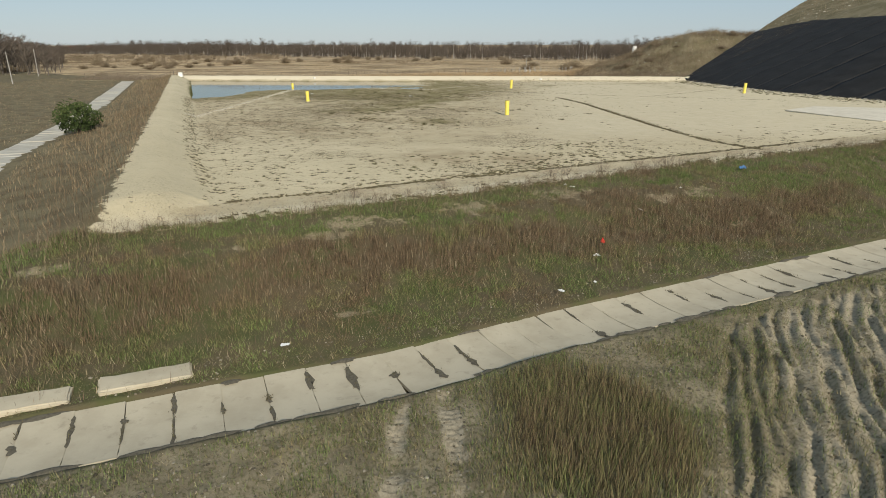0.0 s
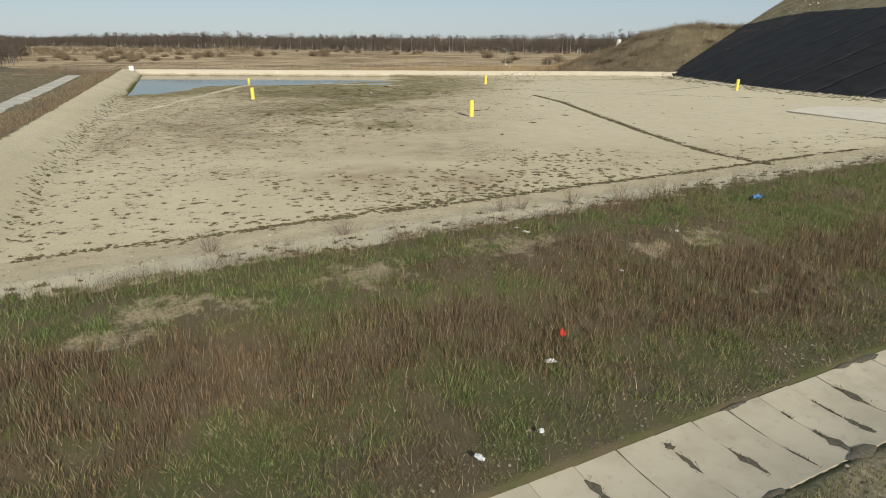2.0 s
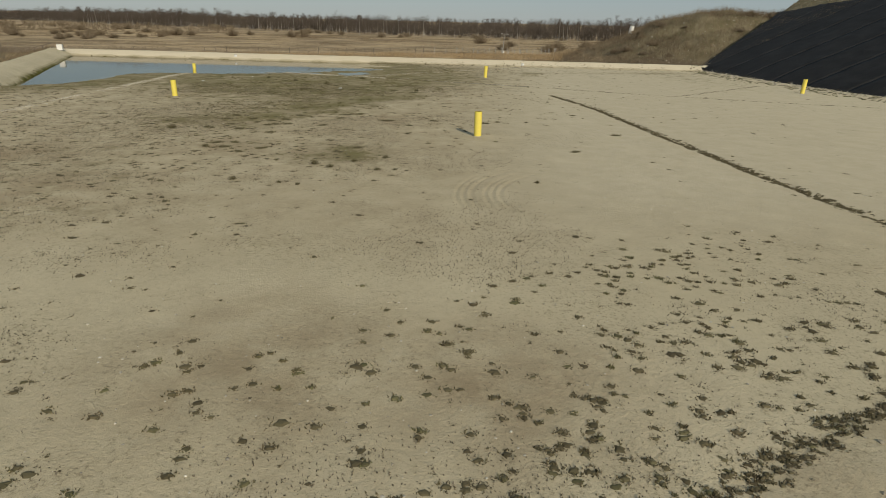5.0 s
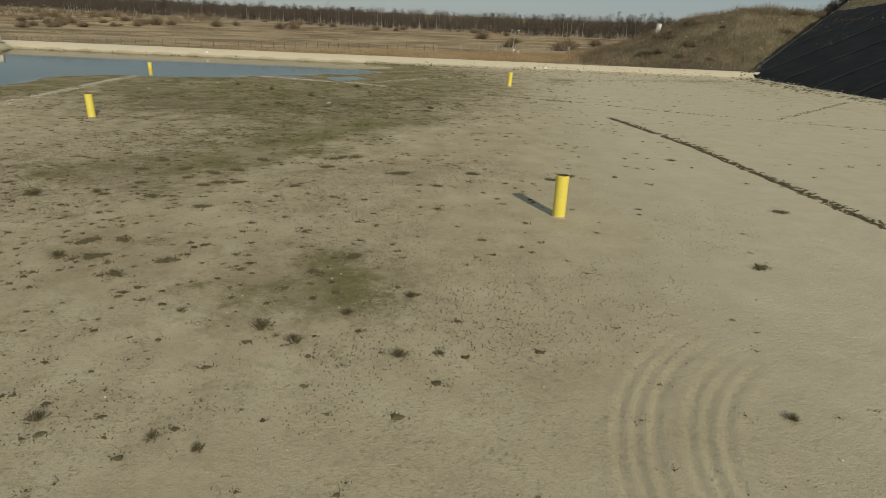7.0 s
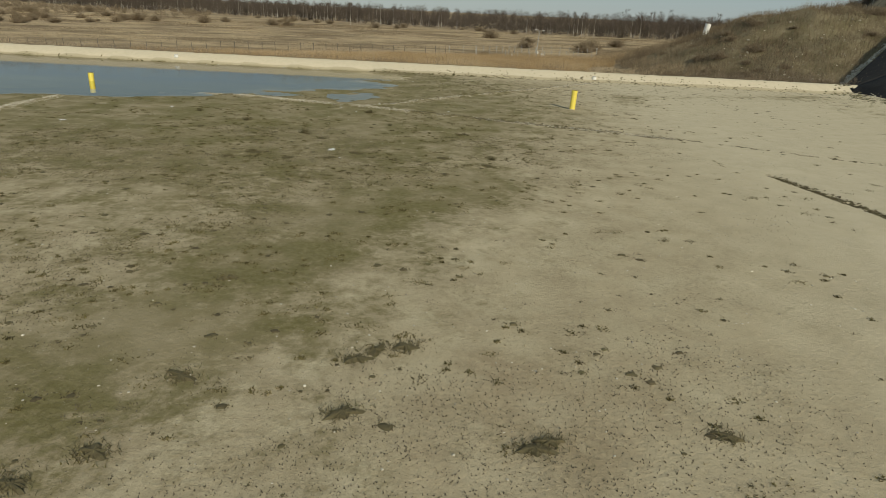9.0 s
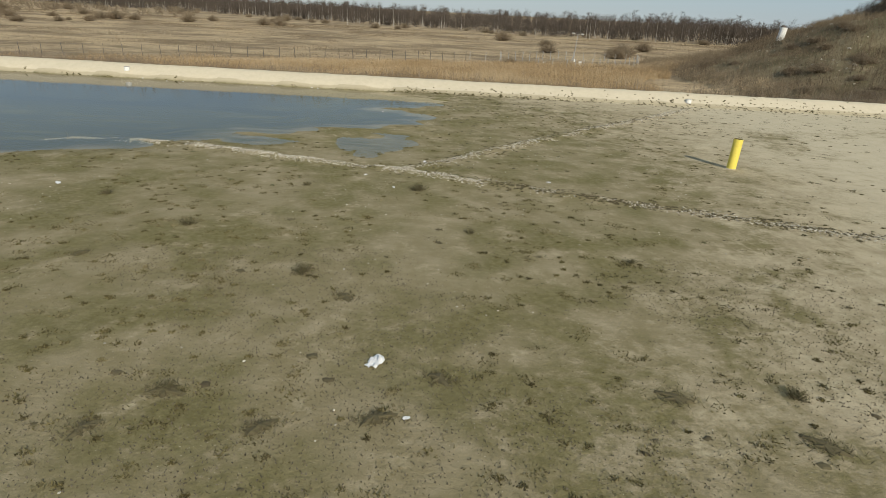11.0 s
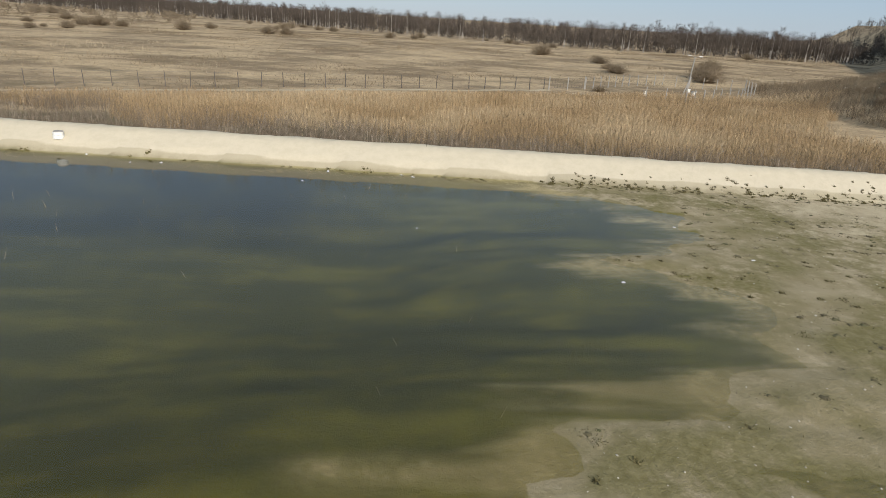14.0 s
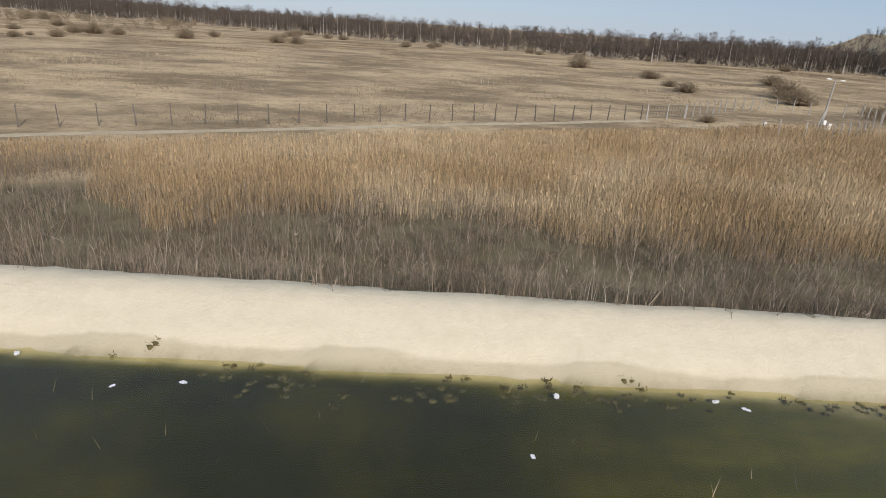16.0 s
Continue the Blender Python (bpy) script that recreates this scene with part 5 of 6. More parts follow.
bm = bmesh.new()
for z in (0.3, 1.0, 1.6):
    bmesh.ops.create_cube(bm, size=1, matrix=pose(9.1, 219.85, h1(9, 219.8) + z, 0, 0, 31.5) @ Matrix.Diagonal((6.6, 0.04, 0.05, 1)))
for i in range(12):
    bmesh.ops.create_cube(bm, size=1, matrix=pose(6.4 + i * 0.5, 218.2 + i * 0.305, h1(9, 219.8) + 0.95) @ Matrix.Diagonal((0.025, 0.025, 1.4, 1)))
part("gate_leaf", bm_mesh("gate_leaf", bm, M_DARKPOST), gate, "dark open-barred gate leaf")


def pole_bm(pts, seg=8):
    """A tube through (x, y, z, radius)."""
    bm = bmesh.new()
    last = None
    for i, (px, py, pz, r) in enumerate(pts):
        q = pts[min(i + 1, len(pts) - 1)]
        p = pts[max(i - 1, 0)]
        d = Vector((q[0] - p[0], q[1] - p[1], q[2] - p[2])).normalized()
        u = d.orthogonal().normalized()
        w = d.cross(u)
        ring = [bm.verts.new(Vector((px, py, pz)) + r * (math.cos(2 * math.pi * k / seg) * u + math.sin(2 * math.pi * k / seg) * w)) for k in range(seg)]
        if last:
            for k in range(seg):
                bm.faces.new((last[k], last[(k + 1) % seg], ring[(k + 1) % seg], ring[k]))
        else:
            bm.faces.new(ring[::-1])
        last = ring
    bm.faces.new(last)
    bmesh.ops.recalc_face_normals(bm, faces=bm.faces)
    return bm


lamp = thing("street_lamp", "leaning concrete lamp post with two white heads", "street lamp", m=pose(25.1, 214.4, h1(25.1, 214.4) - 0.05, 0, 3.5, 0))
part("pole", bm_mesh("pole", pole_bm([(0, 0, 0, 0.13), (0, 0, 3, 0.105), (0, 0, 6.1, 0.08)]), M_POST), lamp)
for s in (-1, 1):
    part("arm", bm_mesh("arm", pole_bm([(0, 0, 5.95, 0.035), (s * 0.35, 0, 6.15, 0.03), (s * 0.7, 0, 6.2, 0.03)]), M_POST), lamp)
    part("lamp_head", bm_mesh("lamp_head", box_bm(0.6, 0.22, 0.14, 0.05, 2), M_WHITE), lamp, "white lamp head", m=pose(s * 0.85, 0, 6.14))
part("brace", bm_mesh("brace", pole_bm([(-0.75, -0.3, 0, 0.09), (-0.05, 0, 2.6, 0.07)]), M_POST), lamp, "slanting concrete brace")
part("box", bm_mesh("box", box_bm(0.35, 0.25, 0.5, 0.02), M_WHITE), lamp, "white switch box", m=pose(0.25, -0.1, 1.2))
for cx, cy, s in ((20.3, 217.5, 0.5), (26.8, 215.5, 0.9)):
    cab = thing("cabinet", "small white electrical cabinet in the fenced yard", "cabinet", "cabinets in the yard", pose(cx, cy, h1(cx, cy) - 0.02, 0, 0, 25))
    part("body", bm_mesh("body", box_bm(s * 0.8, s * 0.5, s * 1.3, 0.03, 2), M_WHITE), cab)
    part("roof", bm_mesh("roof", box_bm(s * 0.95, s * 0.65, 0.06, 0.02), M_POST), cab, "grey cap", m=pose(0, 0, s * 1.3))
for cx, cy, txt in ((-34.0, 160.6, "white concrete manhole ring on the sandy bank"), (22.5, 156.6, "pale concrete manhole ring sunk in the bank")):
    ring = thing("manhole_ring", txt, "manhole ring", "manhole rings on the bank", pose(cx, cy, h1(cx, cy) - 0.08))
    part("lower_ring", bm_mesh("lower_ring", tube_bm(0.29, 0.2, 0.07, 24), M_WHITE), ring)
    part("upper_ring", bm_mesh("upper_ring", tube_bm(0.27, 0.16, 0.07, 24), M_WHITE), ring, m=pose(0, 0, 0.21))
    part("lid", bm_mesh("lid", pole_bm([(0, 0, 0.37, 0.25), (0, 0, 0.41, 0.23)], 20), M_POST), ring, "grey lid")
well = thing("well_shaft", "tall white concrete well shaft on the mound", "well shaft", m=pose(57.2, 202.3, h1(57.2, 202.3) - 0.1, 0, 6, 0))
for k in range(3):
    part("ring", bm_mesh("ring", tube_bm(0.6 - 0.02 * k, 0.72, 0.1, 24), M_WHITE), well, m=pose(0.02 * k, 0, 0.73 * k))
part("cover", bm_mesh("cover", pole_bm([(0, 0, 2.18, 0.5), (0, 0, 2.3, 0.4), (0.1, 0, 2.5, 0.12)], 16), M_DARKPOST), well, "dark rusty cover")
tank = thing("white_box", "white box standing at the corner of the banks", "box", m=pose(-68.0, 160.6, h1(-68, 160.6) - 0.02, 0, 0, 15))
part("body", bm_mesh("body", box_bm(1.0, 0.8, 1.1, 0.05, 2), M_WHITE), tank)
part("lid", bm_mesh("lid", box_bm(1.06, 0.86, 0.08, 0.02), M_POST), tank, m=pose(0, 0, 1.1))
rail = thing("railing", "low dark steel railing at the bank's corner", "railing")
for px, py in ((-73.5, 161.4), (-71.8, 161.3), (-70.0, 161.2)):
    part("post", bm_mesh("post", pole_bm([(px, py, h1(px, py) - 0.05, 0.05), (px, py, h1(px, py) + 1.0, 0.05)], 6), M_DARKPOST), rail)
part("bar", bm_mesh("bar", pole_bm([(-73.6, 161.4, h1(-73.5, 161.4) + 0.95, 0.04), (-69.9, 161.2, h1(-70, 161.2) + 0.95, 0.04)], 6), M_DARKPOST), rail)
for px, py, hgt, lean in ((-118, 165, 7.0, 3), (-104, 150, 7.5, -3), (-124, 190, 8.0, 2)):
    up = thing("utility_pole", "grey wooden utility pole beside the road", "utility pole", "utility poles", pose(px, py, h1(px, py) - 0.1, lean, lean, 0))
    part("pole", bm_mesh("pole", pole_bm([(0, 0, 0, 0.14), (0, 0, hgt, 0.09)]), M_POST), up)
    part("crossarm", bm_mesh("crossarm", box_bm(1.2, 0.1, 0.1, 0.01), M_DARKPOST), up, "dark crossarm", m=pose(0, 0, hgt - 0.5))
sign = thing("sign_board", "small white sign board on two posts", "sign", m=pose(-121, 160, h1(-121, 160), 0, 0, 20))
for s in (-0.5, 0.5):
    part("post", bm_mesh("post", pole_bm([(s, 0, 0, 0.05), (s, 0, 1.6, 0.05)], 6), M_POST), sign)
part("board", bm_mesh("board", box_bm(1.4, 0.05, 0.8, 0.01), M_WHITE), sign, m=pose(0, -0.08, 0.9))


# ---------------------------------------------------------------- bushes and trees
def bush_data(name, seed, r, h, n, material, width):
    """A leafless bush: stems that fork twice."""
    global rng
    rng = np.random.default_rng(seed)
    a = rng.uniform(0, 2 * np.pi, n)
    out = rng.uniform(0.1, 1.0, n) * r
    p0 = np.stack([np.cos(a) * out * 0.25, np.sin(a) * out * 0.25, np.zeros(n) - 0.05], -1)
    p1 = p0 + np.stack([np.cos(a) * out, np.sin(a) * out, h * np.sqrt(np.clip(1.05 - (out / r) ** 2, 0.08, 1)) * rng.uniform(0.75, 1.1, n)], -1)
    sets = [sticks(p0, p1, width, rng.uniform(0, 0.8, n))]
    for lo, hi, ln, w in ((0.25, 0.9, 0.35, 0.7), (0.35, 1.0, 0.28, 0.55), (0.5, 1.0, 0.22, 0.5), (0.5, 1.0, 0.2, 0.5)):
        q = p0 + (p1 - p0) * rng.uniform(lo, hi, n)[:, None]
        d = rng.normal(0, 1, (n, 3)) * np.array([1, 1, 0.5]) + np.array([0, 0, 0.7])
        sets.append(sticks(q, q + d / np.linalg.norm(d, axis=1)[:, None] * ln * h * rng.uniform(0.5, 1.2, n)[:, None], width * w, rng.uniform(0.2, 1, n)))
    v, f, t = joined(sets)
    return mesh_data(name, v, f, material, {"tint": t}, flat=True)


dry_bushes = [bush_data("dry_bush", 200 + k, 0.42, 0.62, 46, M_TWIG, 0.012) for k in range(3)]
for k, (px, py, s) in enumerate([(0.8, 33.4, 1.5), (7.0, 36.6, 1.5), (7.9, 36.9, 1.4), (10.2, 37.6, 1.6), (12.4, 37.9, 1.6), (3.8, 33.2, 0.7), (14.5, 39.0, 1.5), (-1.0, 31.8, 0.6), (4.2, 32.5, 0.7), (-3.7, 31.6, 1.5)]):
    thing("dry_bush", "small leafless bush rooted in the sandy bank", "bush", "dry bushes on the bank", pose(px, py, h1(px, py), 0, 0, 77 * k) @ Matrix.Scale(s, 4), dry_bushes[k % 3])
field_bushes = [bush_data("field_bush", 210 + k, 2.4, 2.2, 300, M_BUSH, 0.10) for k in range(3)]
rb = random.Random(8)
spots = [(-118, 349, 1.6), (-122, 346, 1.2), (-112, 352, 1.1), (-9, 434, 1.2), (-12, 414, 0.8), (31, 263, 1.1), (33, 276, 0.8), (45, 250, 1.5), (50, 262, 1.7), (38, 300, 1.3), (28, 330, 1.6), (70, 300, 1.5), (-160, 350, 1.2), (-170, 345, 1.0),
         (-150, 330, 0.9), (-60, 455, 1.1), (-75, 460, 1.4), (14, 219, 0.55), (30, 214, 0.5)]
spots += [(rb.uniform(-330, -60), rb.uniform(330, 520), rb.uniform(0.7, 1.7)) for _ in range(34)] + [(rb.uniform(-60, 180), rb.uniform(400, 450), rb.uniform(0.6, 1.5)) for _ in range(12)]
spots += [(rb.uniform(-190, -112), rb.uniform(170, 330), rb.uniform(0.45, 1.2)) for _ in range(34)]
for k, (px, py, s) in enumerate(spots):
    thing("field_bush", "bare brown bush standing in the dry meadow", "bush", "bushes in the meadow", pose(px, py, h1(px, py), 0, 0, 61 * k) @ Matrix.Diagonal((s, s, s * rb.uniform(0.7, 1.1), 1)), field_bushes[k % 3])

rb = random.Random(31)
for k in range(60):
    px, py, s = rb.uniform(44, 96), rb.uniform(166, 224), rb.uniform(0.35, 0.8)
    if h1(px, py) > 0.5 and hill_z(px, py) < h1(px, py) - 0.5:
        thing("mound_bush", "low bare brown bush on the overgrown mound", "bush", "bushes on the mound", pose(px, py, h1(px, py) - 0.1, 0, 0, 53 * k) @ Matrix.Diagonal((s, s, s * rb.uniform(0.5, 0.9), 1)), field_bushes[k % 3])

# the one green bush by the road
rng = np.random.default_rng(5)
n = 3200
a, u = rng.uniform(0, 2 * np.pi, n), rng.uniform(-0.9, 1, n)
lump = 1 + 0.25 * np.sin(3 * a + 1) * np.cos(2.5 * u) + 0.18 * np.sin(5 * a + 4 * u)
rad = (0.55 + 0.45 * rng.uniform(0, 1, n) ** 0.4) * lump
p = np.stack([np.cos(a) * np.sqrt(1 - u * u) * rad * 1.75, np.sin(a) * np.sqrt(1 - u * u) * rad * 1.75, 1.5 + u * rad * 1.35], -1)
d = rng.normal(0, 1, (n, 3))
leaf = sticks(p, p + d / np.linalg.norm(d, axis=1)[:, None] * 0.24, 0.14, np.clip(0.5 + 0.3 * u + rng.normal(0, 0.2, n), 0, 1))
gb = thing("green_bush", "dense dark green bush beside the slab road", "bush", m=pose(-35.4, 61.0, h1(-35.4, 61.0)))
part("leaves", mesh_data("leaves", leaf[0], leaf[1], M_LEAF, {"tint": leaf[2]}, flat=True), gb)
st = sticks(np.tile((0, 0, -0.1), (14, 1)) + rng.normal(0, 0.1, (14, 3)) * (1, 1, 0), np.stack([rng.normal(0, 0.8, 14), rng.normal(0, 0.8, 14), rng.uniform(1, 2.2, 14)], -1), 0.09, np.full(14, 0.4))
part("stems", mesh_data("stems", st[0], st[1], M_WOOD, {"tint": st[2]}, flat=True), gb)


def crown_cloud(x, y, z, h, n, spread, width, tint):
    """Bare crowns: rising branches off each trunk and a haze of twigs."""
    k = len(x)
    base = np.stack([x, y, z], -1)
    t = rng.uniform(0.30, 0.93, (k, n))
    a = rng.uniform(0, 2 * np.pi, (k, n))
    reach = spread * h[:, None] * np.sqrt(np.clip(1.05 - ((t - 0.62) / 0.36) ** 2, 0.04, 1)) * rng.uniform(0.4, 1.15, (k, n))
    p = base[:, None] + np.stack([np.zeros((k, n)), np.zeros((k, n)), t * h[:, None]], -1) + np.stack([np.cos(a) * reach * 0.25, np.sin(a) * reach * 0.25, np.zeros((k, n))], -1)
    q = p + np.stack([np.cos(a) * reach * 0.55, np.sin(a) * reach * 0.55, h[:, None] * rng.uniform(0.08, 0.26, (k, n)) * (1.25 - t)], -1)
    return sticks(p.reshape(-1, 3), q.reshape(-1, 3), np.repeat(width * h, n), np.clip(np.repeat(tint, n) + rng.normal(0, 0.15, k * n), 0, 1))


def trunk_cloud(x, y, z, h, r):
    k = len(x)
    lean = rng.normal(0, 0.03, (k, 2)) * h[:, None]
    v, f = [], []
    ang = np.array([0, 2.1, 4.2])
    low = np.stack([x[:, None] + np.cos(ang) * r[:, None], y[:, None] + np.sin(ang) * r[:, None], np.repeat(z[:, None] - 0.2, 3, 1)], -1)
    top = np.stack([x + lean[:, 0], y + lean[:, 1], z + h], -1)[:, None]
    v = np.concatenate([low, top], 1).reshape(-1, 3)
    o = np.arange(k)[:, None, None] * 4
    f = (np.array([[0, 1, 3], [1, 2, 3], [2, 0, 3]])[None] + o).reshape(-1, 3)
    return v, f


EDGE = [(-900, 900), (-420, 760), (-230, 600), (-121, 555), (-5, 470), (72, 428), (149, 424), (200, 432), (330, 410), (520, 380)]


def forest(name, label, n, depth, h0, h1_, white, twig_n, tint0, seed, behind=0.0, xr=(-700, 520)):
    global rng
    rng = np.random.default_rng(seed)
    ex, ey = np.array(EDGE).T
    x = rng.uniform(*xr, n)
    y = np.interp(x, ex, ey) + behind + depth * rng.uniform(0, 1, n) ** 1.3 + 8 * (vnoise(x, x * 0, 25, seed) - 0.5)
    z = height(x, y)
    h = rng.uniform(h0 * 0.75, h1_, n) * (0.5 + 0.6 * vnoise(x, y, 70, seed + 1) + 0.45 * vnoise(x, y, 14, seed + 2))
    v, f = trunk_cloud(x, y, z, h * 0.85, 0.04 + 0.006 * h)
    pale = rng.uniform(0, 1, n) < white
    me = mesh_data(name, v, f, M_DARKBARK, flat=True)
    me.materials.append(M_BARK)
    me.polygons.foreach_set("material_index", np.repeat(pale, 3).astype(np.int32))
    tagged(new(name + "_trunks", me), "slender " + label + " trunks", "forest", kind="stuff")
    stuff(name + "_crowns", "bare brown " + label + " crowns", "forest", crown_cloud(x, y, z, h, twig_n, 0.27, 0.013, tint0 + 0.25 * rng.uniform(0, 1, n)), M_WOOD)
    x, y = x[: n // 2] + rng.normal(0, 4, n // 2), y[: n // 2] + rng.normal(0, 4, n // 2)
    z, hb = height(x, y), rng.uniform(3.0, 7.5, n // 2)
    stuff(name + "_undergrowth", "bare brown undergrowth along the " + label + " edge", "forest", crown_cloud(x, y, z - hb * 0.3, hb, 34, 0.55, 0.05, 0.15 + 0.4 * rng.uniform(0, 1, n // 2)), M_WOOD)


forest("birch_wood", "birch wood", 3600, 80, 8, 11.5, 0.4, 110, 0.35, 301)
forest("middle_wood", "mixed wood", 2600, 120, 10, 14, 0.15, 90, 0.35, 304, 70)
forest("far_wood", "far wood", 5000, 700, 10, 14, 0.03, 58, 0.25, 302, 60, (-1500, 1300))
rng = np.random.default_rng(303)
wy_ = 190 + 260 * rng.uniform(0, 1, 900)
wx_ = -wy_ * rng.uniform(0.60, 1.05, 900) - 4
wh = rng.uniform(9, 16, 900) * (0.55 + 0.45 * smooth(0.58, 0.72, -wx_ / wy_))
v, f = trunk_cloud(wx_, wy_, height(wx_, wy_), wh * 0.85, 0.04 + 0.01 * wh)
tagged(new("roadside_trunks", mesh_data("roadside_trunks", v, f, M_DARKBARK, flat=True)), "slender dark trunks beside the road", "forest", kind="stuff")
stuff("roadside_crowns", "bare brown crowns of the roadside wood", "forest", crown_cloud(wx_, wy_, height(wx_, wy_) - 0.5, wh, 80, 0.3, 0.022, 0.3 + 0.5 * rng.uniform(0, 1, 900)), M_WOOD)

hy_ = rng.uniform(380, 560, 520)
hx_ = -hy_ * (0.26 + 0.42 * rng.uniform(0, 1, 520)) - 6
hh_ = rng.uniform(2.0, 6.5, 520)
ok = fbm(hx_, hy_ * 0.5, 26, 110) > 0.46
hx_, hy_, hh_ = hx_[ok], hy_[ok], hh_[ok]
stuff("hedge_scrub", "bare brown thickets at the meadow's far end", "shrubs", crown_cloud(hx_, hy_, height(hx_, hy_) - hh_ * 0.3, hh_, 70, 0.6, 0.035, 0.25 + 0.5 * rng.uniform(0, 1, len(hx_))), M_BUSH)

# a few lone birches in front of the wood
rng = np.random.default_rng(77)
tree_parts = []
for k in range(3):
    hh = np.array([11.0 + k])
    o = np.zeros(1)
    bm = pole_bm([(0, 0, -0.2, 0.16), (0.1, 0, 3, 0.12), (0.05, 0.15, 7, 0.07), (0.2, 0.1, 10.5 + k, 0.02)], 6)
    c = crown_cloud(o, o, o, hh, 170, 0.24, 0.012, np.full(1, 0.35))
    tree_parts.append((bm_mesh("trunk", bm, M_BARK), mesh_data("crown", c[0], c[1], M_WOOD, {"tint": c[2]}, flat=True)))
first = []
for k in range(3):
    px, py = -40 + 60 * k, 448 - 20 * k
    ob = thing("birch_tree", "slender leafless birch at the wood's edge", "tree", "birches at the wood's edge", pose(px, py, h1(px, py)))
    part("trunk", tree_parts[k][0], ob), part("crown", tree_parts[k][1], ob)
    first.append(ob)
for k in range(36):
    px = rb.uniform(-380, 260)
    py = float(np.interp(px, *np.array(EDGE).T)) - rb.uniform(2, 14)
    copy_thing(first[k % 3], pose(px, py, h1(px, py), 0, 0, rb.uniform(0, 360)))


# ---------------------------------------------------------------- far houses
M_ROOF = plain_material("roof_tiles", (0.22, 0.10, 0.07), 0.8, 0.3, 1.0)


def house(px, py, a, w):
    ob = thing("house", "distant white house with a red gabled roof", "house", "far houses", pose(px, py, h1(px, py), 0, 0, a))
    part("wall", bm_mesh("wall", box_bm(w, 9, 5, 0), M_WHITE), ob)
    bm = bmesh.new()
    e = [bm.verts.new(q) for q in ((-w / 2 - 0.5, -5, 4.9), (w / 2 + 0.5, -5, 4.9), (w / 2 + 0.5, 5, 4.9), (-w / 2 - 0.5, 5, 4.9), (-w / 2 - 0.5, 0, 9.2), (w / 2 + 0.5, 0, 9.2))]
    for f in ((0, 1, 5, 4), (2, 3, 4, 5), (0, 4, 3), (1, 2, 5), (3, 2, 1, 0)):
        bm.faces.new([e[i] for i in f])
    part("roof", bm_mesh("roof", bm, M_ROOF), ob)
    for k in range(3):
        part("window", bm_mesh("window", box_bm(1.2, 0.1, 1.5, 0), M_DARKPOST), ob, "dark window", m=pose((k - 1) * w * 0.3, -4.52, 1.8))


for px, py, a, w in ((-520, 1150, 10, 14), (-470, 1180, -20, 12), (-640, 1120, 30, 13), (-690, 1150, 0, 12), (-600, 1200, 15, 16), (-430, 1220, 5, 14)):
    house(px, py, a, w)


# ---------------------------------------------------------------- litter
def rag_data(name, seed, sx, sy, sz, material):
    """A crumpled piece of sheet."""
    r = np.random.default_rng(seed)
    n = 7
    u, v = np.meshgrid(np.linspace(-1, 1, n), np.linspace(-1, 1, n))
    k = 1 - 0.25 * np.abs(u * v) + r.normal(0, 0.12, u.shape)
    z = np.abs(r.normal(0, 0.5, u.shape)) * (1.2 - np.hypot(u, v) * 0.6)
    i = np.arange(n * n).reshape(n, n)
    q = np.stack([i[:-1, :-1], i[:-1, 1:], i[1:, 1:], i[1:, :-1]], -1).reshape(-1, 4)
    return mesh_data(name, np.stack([u * sx * k, v * sy * k, np.maximum(z, 0.05) * sz], -1).reshape(-1, 3), q, material)


M_BAG = plain_material("white_plastic", (0.78, 0.77, 0.74), 0.45, 0.2, 20)
M_RED = plain_material("red_plastic", (0.62, 0.05, 0.03), 0.45, 0.3, 12)
M_BLUE = plain_material("blue_plastic", (0.10, 0.24, 0.48), 0.45, 0.3, 12)
rags = [rag_data("plastic_bag", 400 + k, 0.17, 0.10, 0.06, M_BAG) for k in range(4)]
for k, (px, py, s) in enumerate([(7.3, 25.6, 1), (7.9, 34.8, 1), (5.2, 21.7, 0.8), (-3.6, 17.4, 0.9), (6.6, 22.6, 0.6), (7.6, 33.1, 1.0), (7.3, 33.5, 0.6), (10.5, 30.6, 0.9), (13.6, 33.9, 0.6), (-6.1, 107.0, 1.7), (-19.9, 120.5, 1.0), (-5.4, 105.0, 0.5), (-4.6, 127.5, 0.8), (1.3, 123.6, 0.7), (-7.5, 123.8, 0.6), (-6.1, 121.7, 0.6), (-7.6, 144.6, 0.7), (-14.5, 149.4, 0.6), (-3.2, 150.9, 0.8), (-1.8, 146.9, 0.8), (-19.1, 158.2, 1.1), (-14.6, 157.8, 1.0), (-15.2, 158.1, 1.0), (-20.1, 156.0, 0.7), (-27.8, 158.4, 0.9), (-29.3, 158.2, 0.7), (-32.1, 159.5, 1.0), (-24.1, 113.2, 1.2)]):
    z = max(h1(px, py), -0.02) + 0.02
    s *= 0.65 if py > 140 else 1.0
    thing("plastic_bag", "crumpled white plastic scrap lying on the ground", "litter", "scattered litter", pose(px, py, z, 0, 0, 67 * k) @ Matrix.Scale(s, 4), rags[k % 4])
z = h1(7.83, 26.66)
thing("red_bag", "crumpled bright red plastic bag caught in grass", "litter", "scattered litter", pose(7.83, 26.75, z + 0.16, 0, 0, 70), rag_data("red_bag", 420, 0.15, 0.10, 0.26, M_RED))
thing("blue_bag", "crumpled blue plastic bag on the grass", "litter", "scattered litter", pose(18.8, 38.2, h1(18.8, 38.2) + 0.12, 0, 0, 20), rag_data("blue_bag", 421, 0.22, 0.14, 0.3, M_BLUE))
big_tufts = [bush_data("grass_tuft", 430 + k, 0.26, 0.24, 90, M_WEED, 0.018) for k in range(3)]
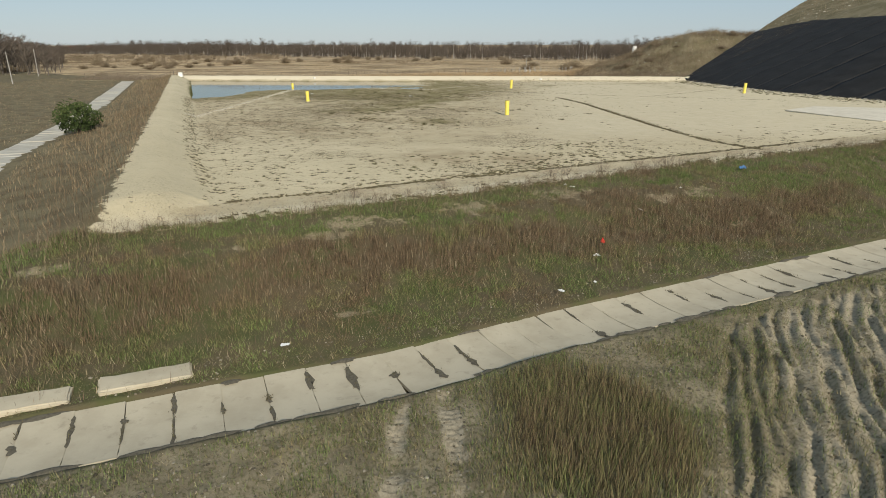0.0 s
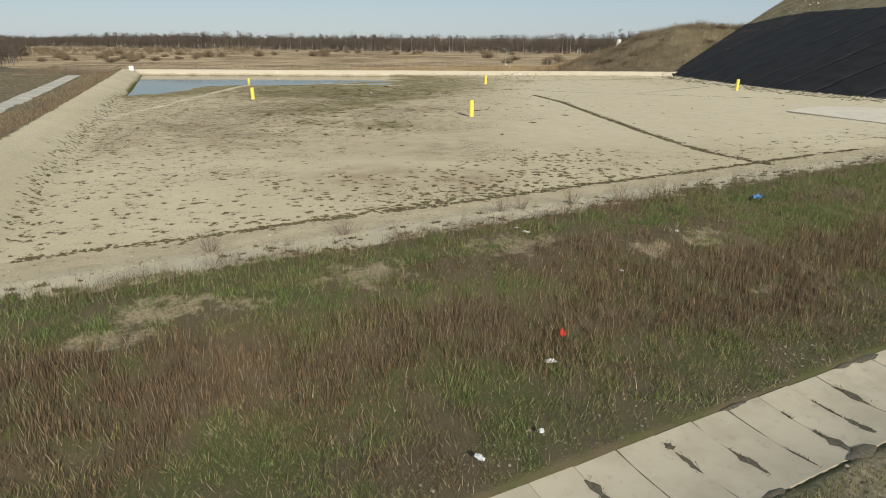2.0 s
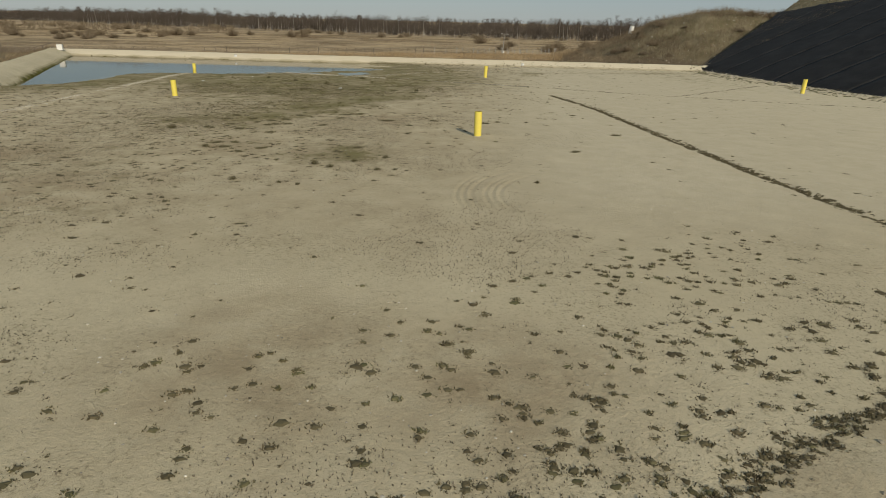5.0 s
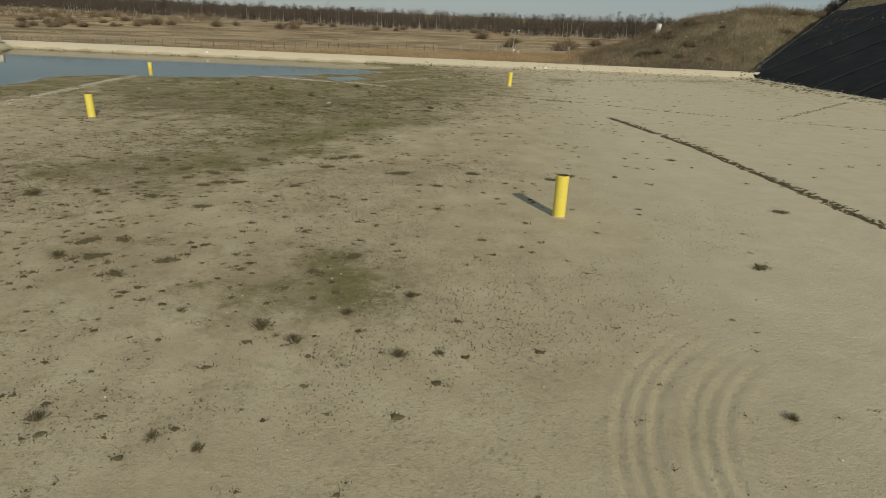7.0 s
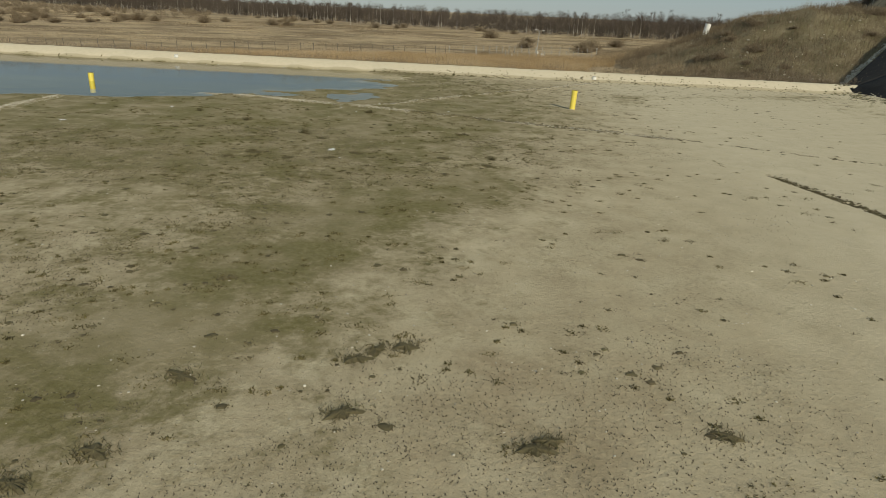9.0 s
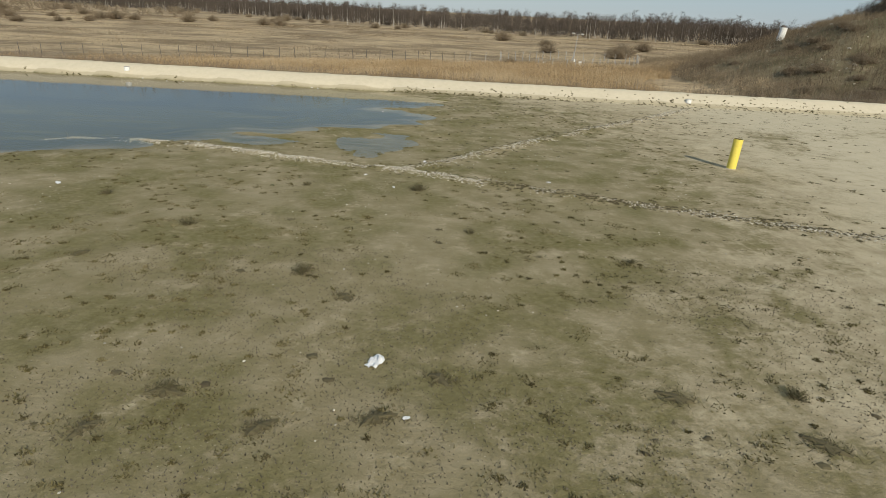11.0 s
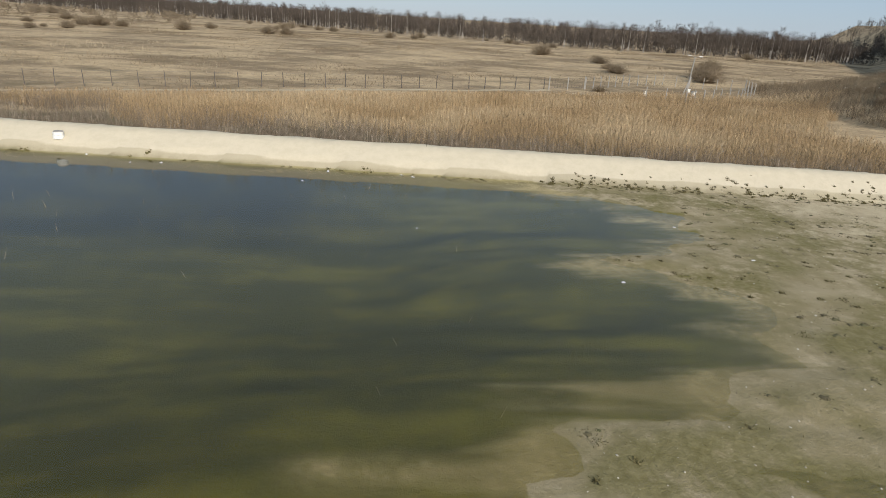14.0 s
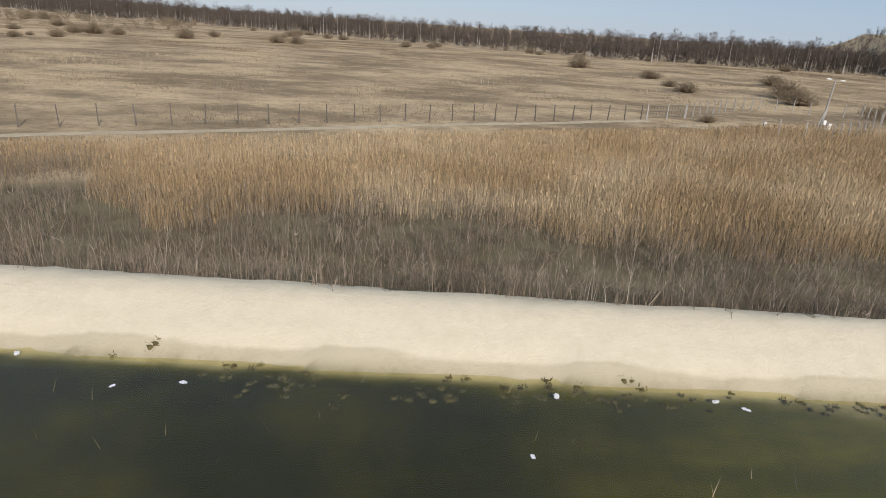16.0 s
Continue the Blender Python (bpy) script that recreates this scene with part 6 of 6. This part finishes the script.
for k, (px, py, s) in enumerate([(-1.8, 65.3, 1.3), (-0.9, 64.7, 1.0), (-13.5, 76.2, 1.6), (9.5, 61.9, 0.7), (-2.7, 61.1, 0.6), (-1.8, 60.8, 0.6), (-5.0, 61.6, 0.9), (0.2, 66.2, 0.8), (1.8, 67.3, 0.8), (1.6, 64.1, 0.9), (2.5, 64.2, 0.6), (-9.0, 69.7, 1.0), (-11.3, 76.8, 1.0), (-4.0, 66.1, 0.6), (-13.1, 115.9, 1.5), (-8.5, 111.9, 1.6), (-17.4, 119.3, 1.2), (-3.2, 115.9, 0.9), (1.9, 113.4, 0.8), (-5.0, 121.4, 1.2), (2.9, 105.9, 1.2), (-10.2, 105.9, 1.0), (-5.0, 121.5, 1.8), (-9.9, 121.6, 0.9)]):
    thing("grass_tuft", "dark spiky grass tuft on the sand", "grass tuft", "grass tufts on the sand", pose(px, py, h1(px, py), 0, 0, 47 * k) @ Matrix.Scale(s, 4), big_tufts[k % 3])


def mat_data(name, seed):
    """A low dark weed mat: an uneven cushion with short blades."""
    r = np.random.default_rng(seed)
    k = 22
    a = np.linspace(0, 2 * np.pi, k, endpoint=False)
    w = 0.17 * (1 + 0.35 * np.sin(2 * a + r.uniform(0, 6)) + 0.25 * np.sin(5 * a + r.uniform(0, 6))) * r.uniform(0.75, 1.2, k)
    rim = np.stack([np.cos(a) * w * 1.2, np.sin(a) * w, np.full(k, -0.02)], -1)
    half = np.stack([np.cos(a) * w * 0.7, np.sin(a) * w * 0.6, r.uniform(0.01, 0.06, k)], -1)
    i, j = np.arange(k), (np.arange(k) + 1) % k
    f = np.concatenate([np.stack([i, j, k + j], -1), np.stack([i, k + j, k + i], -1), np.stack([k + i, k + j, np.full(k, 2 * k)], -1)])
    pieces = [(np.concatenate([rim, half, [[0, 0, 0.06]]]), f, np.full(2 * k + 1, 0.45))]
    n = 190
    p = np.stack([r.normal(0, 0.15, n), r.normal(0, 0.13, n), np.zeros(n)], -1)
    pieces.append(blades(p, r.uniform(0.03, 0.12, n), 0.016, 0.06, r.uniform(0.1, 0.9, n)))
    v, f, t = joined(pieces)
    return mesh_data(name, v, f, M_WEED, {"tint": t}, flat=True)


mats = [mat_data("weed_mat", 500 + k) for k in range(5)]
rb = random.Random(6)
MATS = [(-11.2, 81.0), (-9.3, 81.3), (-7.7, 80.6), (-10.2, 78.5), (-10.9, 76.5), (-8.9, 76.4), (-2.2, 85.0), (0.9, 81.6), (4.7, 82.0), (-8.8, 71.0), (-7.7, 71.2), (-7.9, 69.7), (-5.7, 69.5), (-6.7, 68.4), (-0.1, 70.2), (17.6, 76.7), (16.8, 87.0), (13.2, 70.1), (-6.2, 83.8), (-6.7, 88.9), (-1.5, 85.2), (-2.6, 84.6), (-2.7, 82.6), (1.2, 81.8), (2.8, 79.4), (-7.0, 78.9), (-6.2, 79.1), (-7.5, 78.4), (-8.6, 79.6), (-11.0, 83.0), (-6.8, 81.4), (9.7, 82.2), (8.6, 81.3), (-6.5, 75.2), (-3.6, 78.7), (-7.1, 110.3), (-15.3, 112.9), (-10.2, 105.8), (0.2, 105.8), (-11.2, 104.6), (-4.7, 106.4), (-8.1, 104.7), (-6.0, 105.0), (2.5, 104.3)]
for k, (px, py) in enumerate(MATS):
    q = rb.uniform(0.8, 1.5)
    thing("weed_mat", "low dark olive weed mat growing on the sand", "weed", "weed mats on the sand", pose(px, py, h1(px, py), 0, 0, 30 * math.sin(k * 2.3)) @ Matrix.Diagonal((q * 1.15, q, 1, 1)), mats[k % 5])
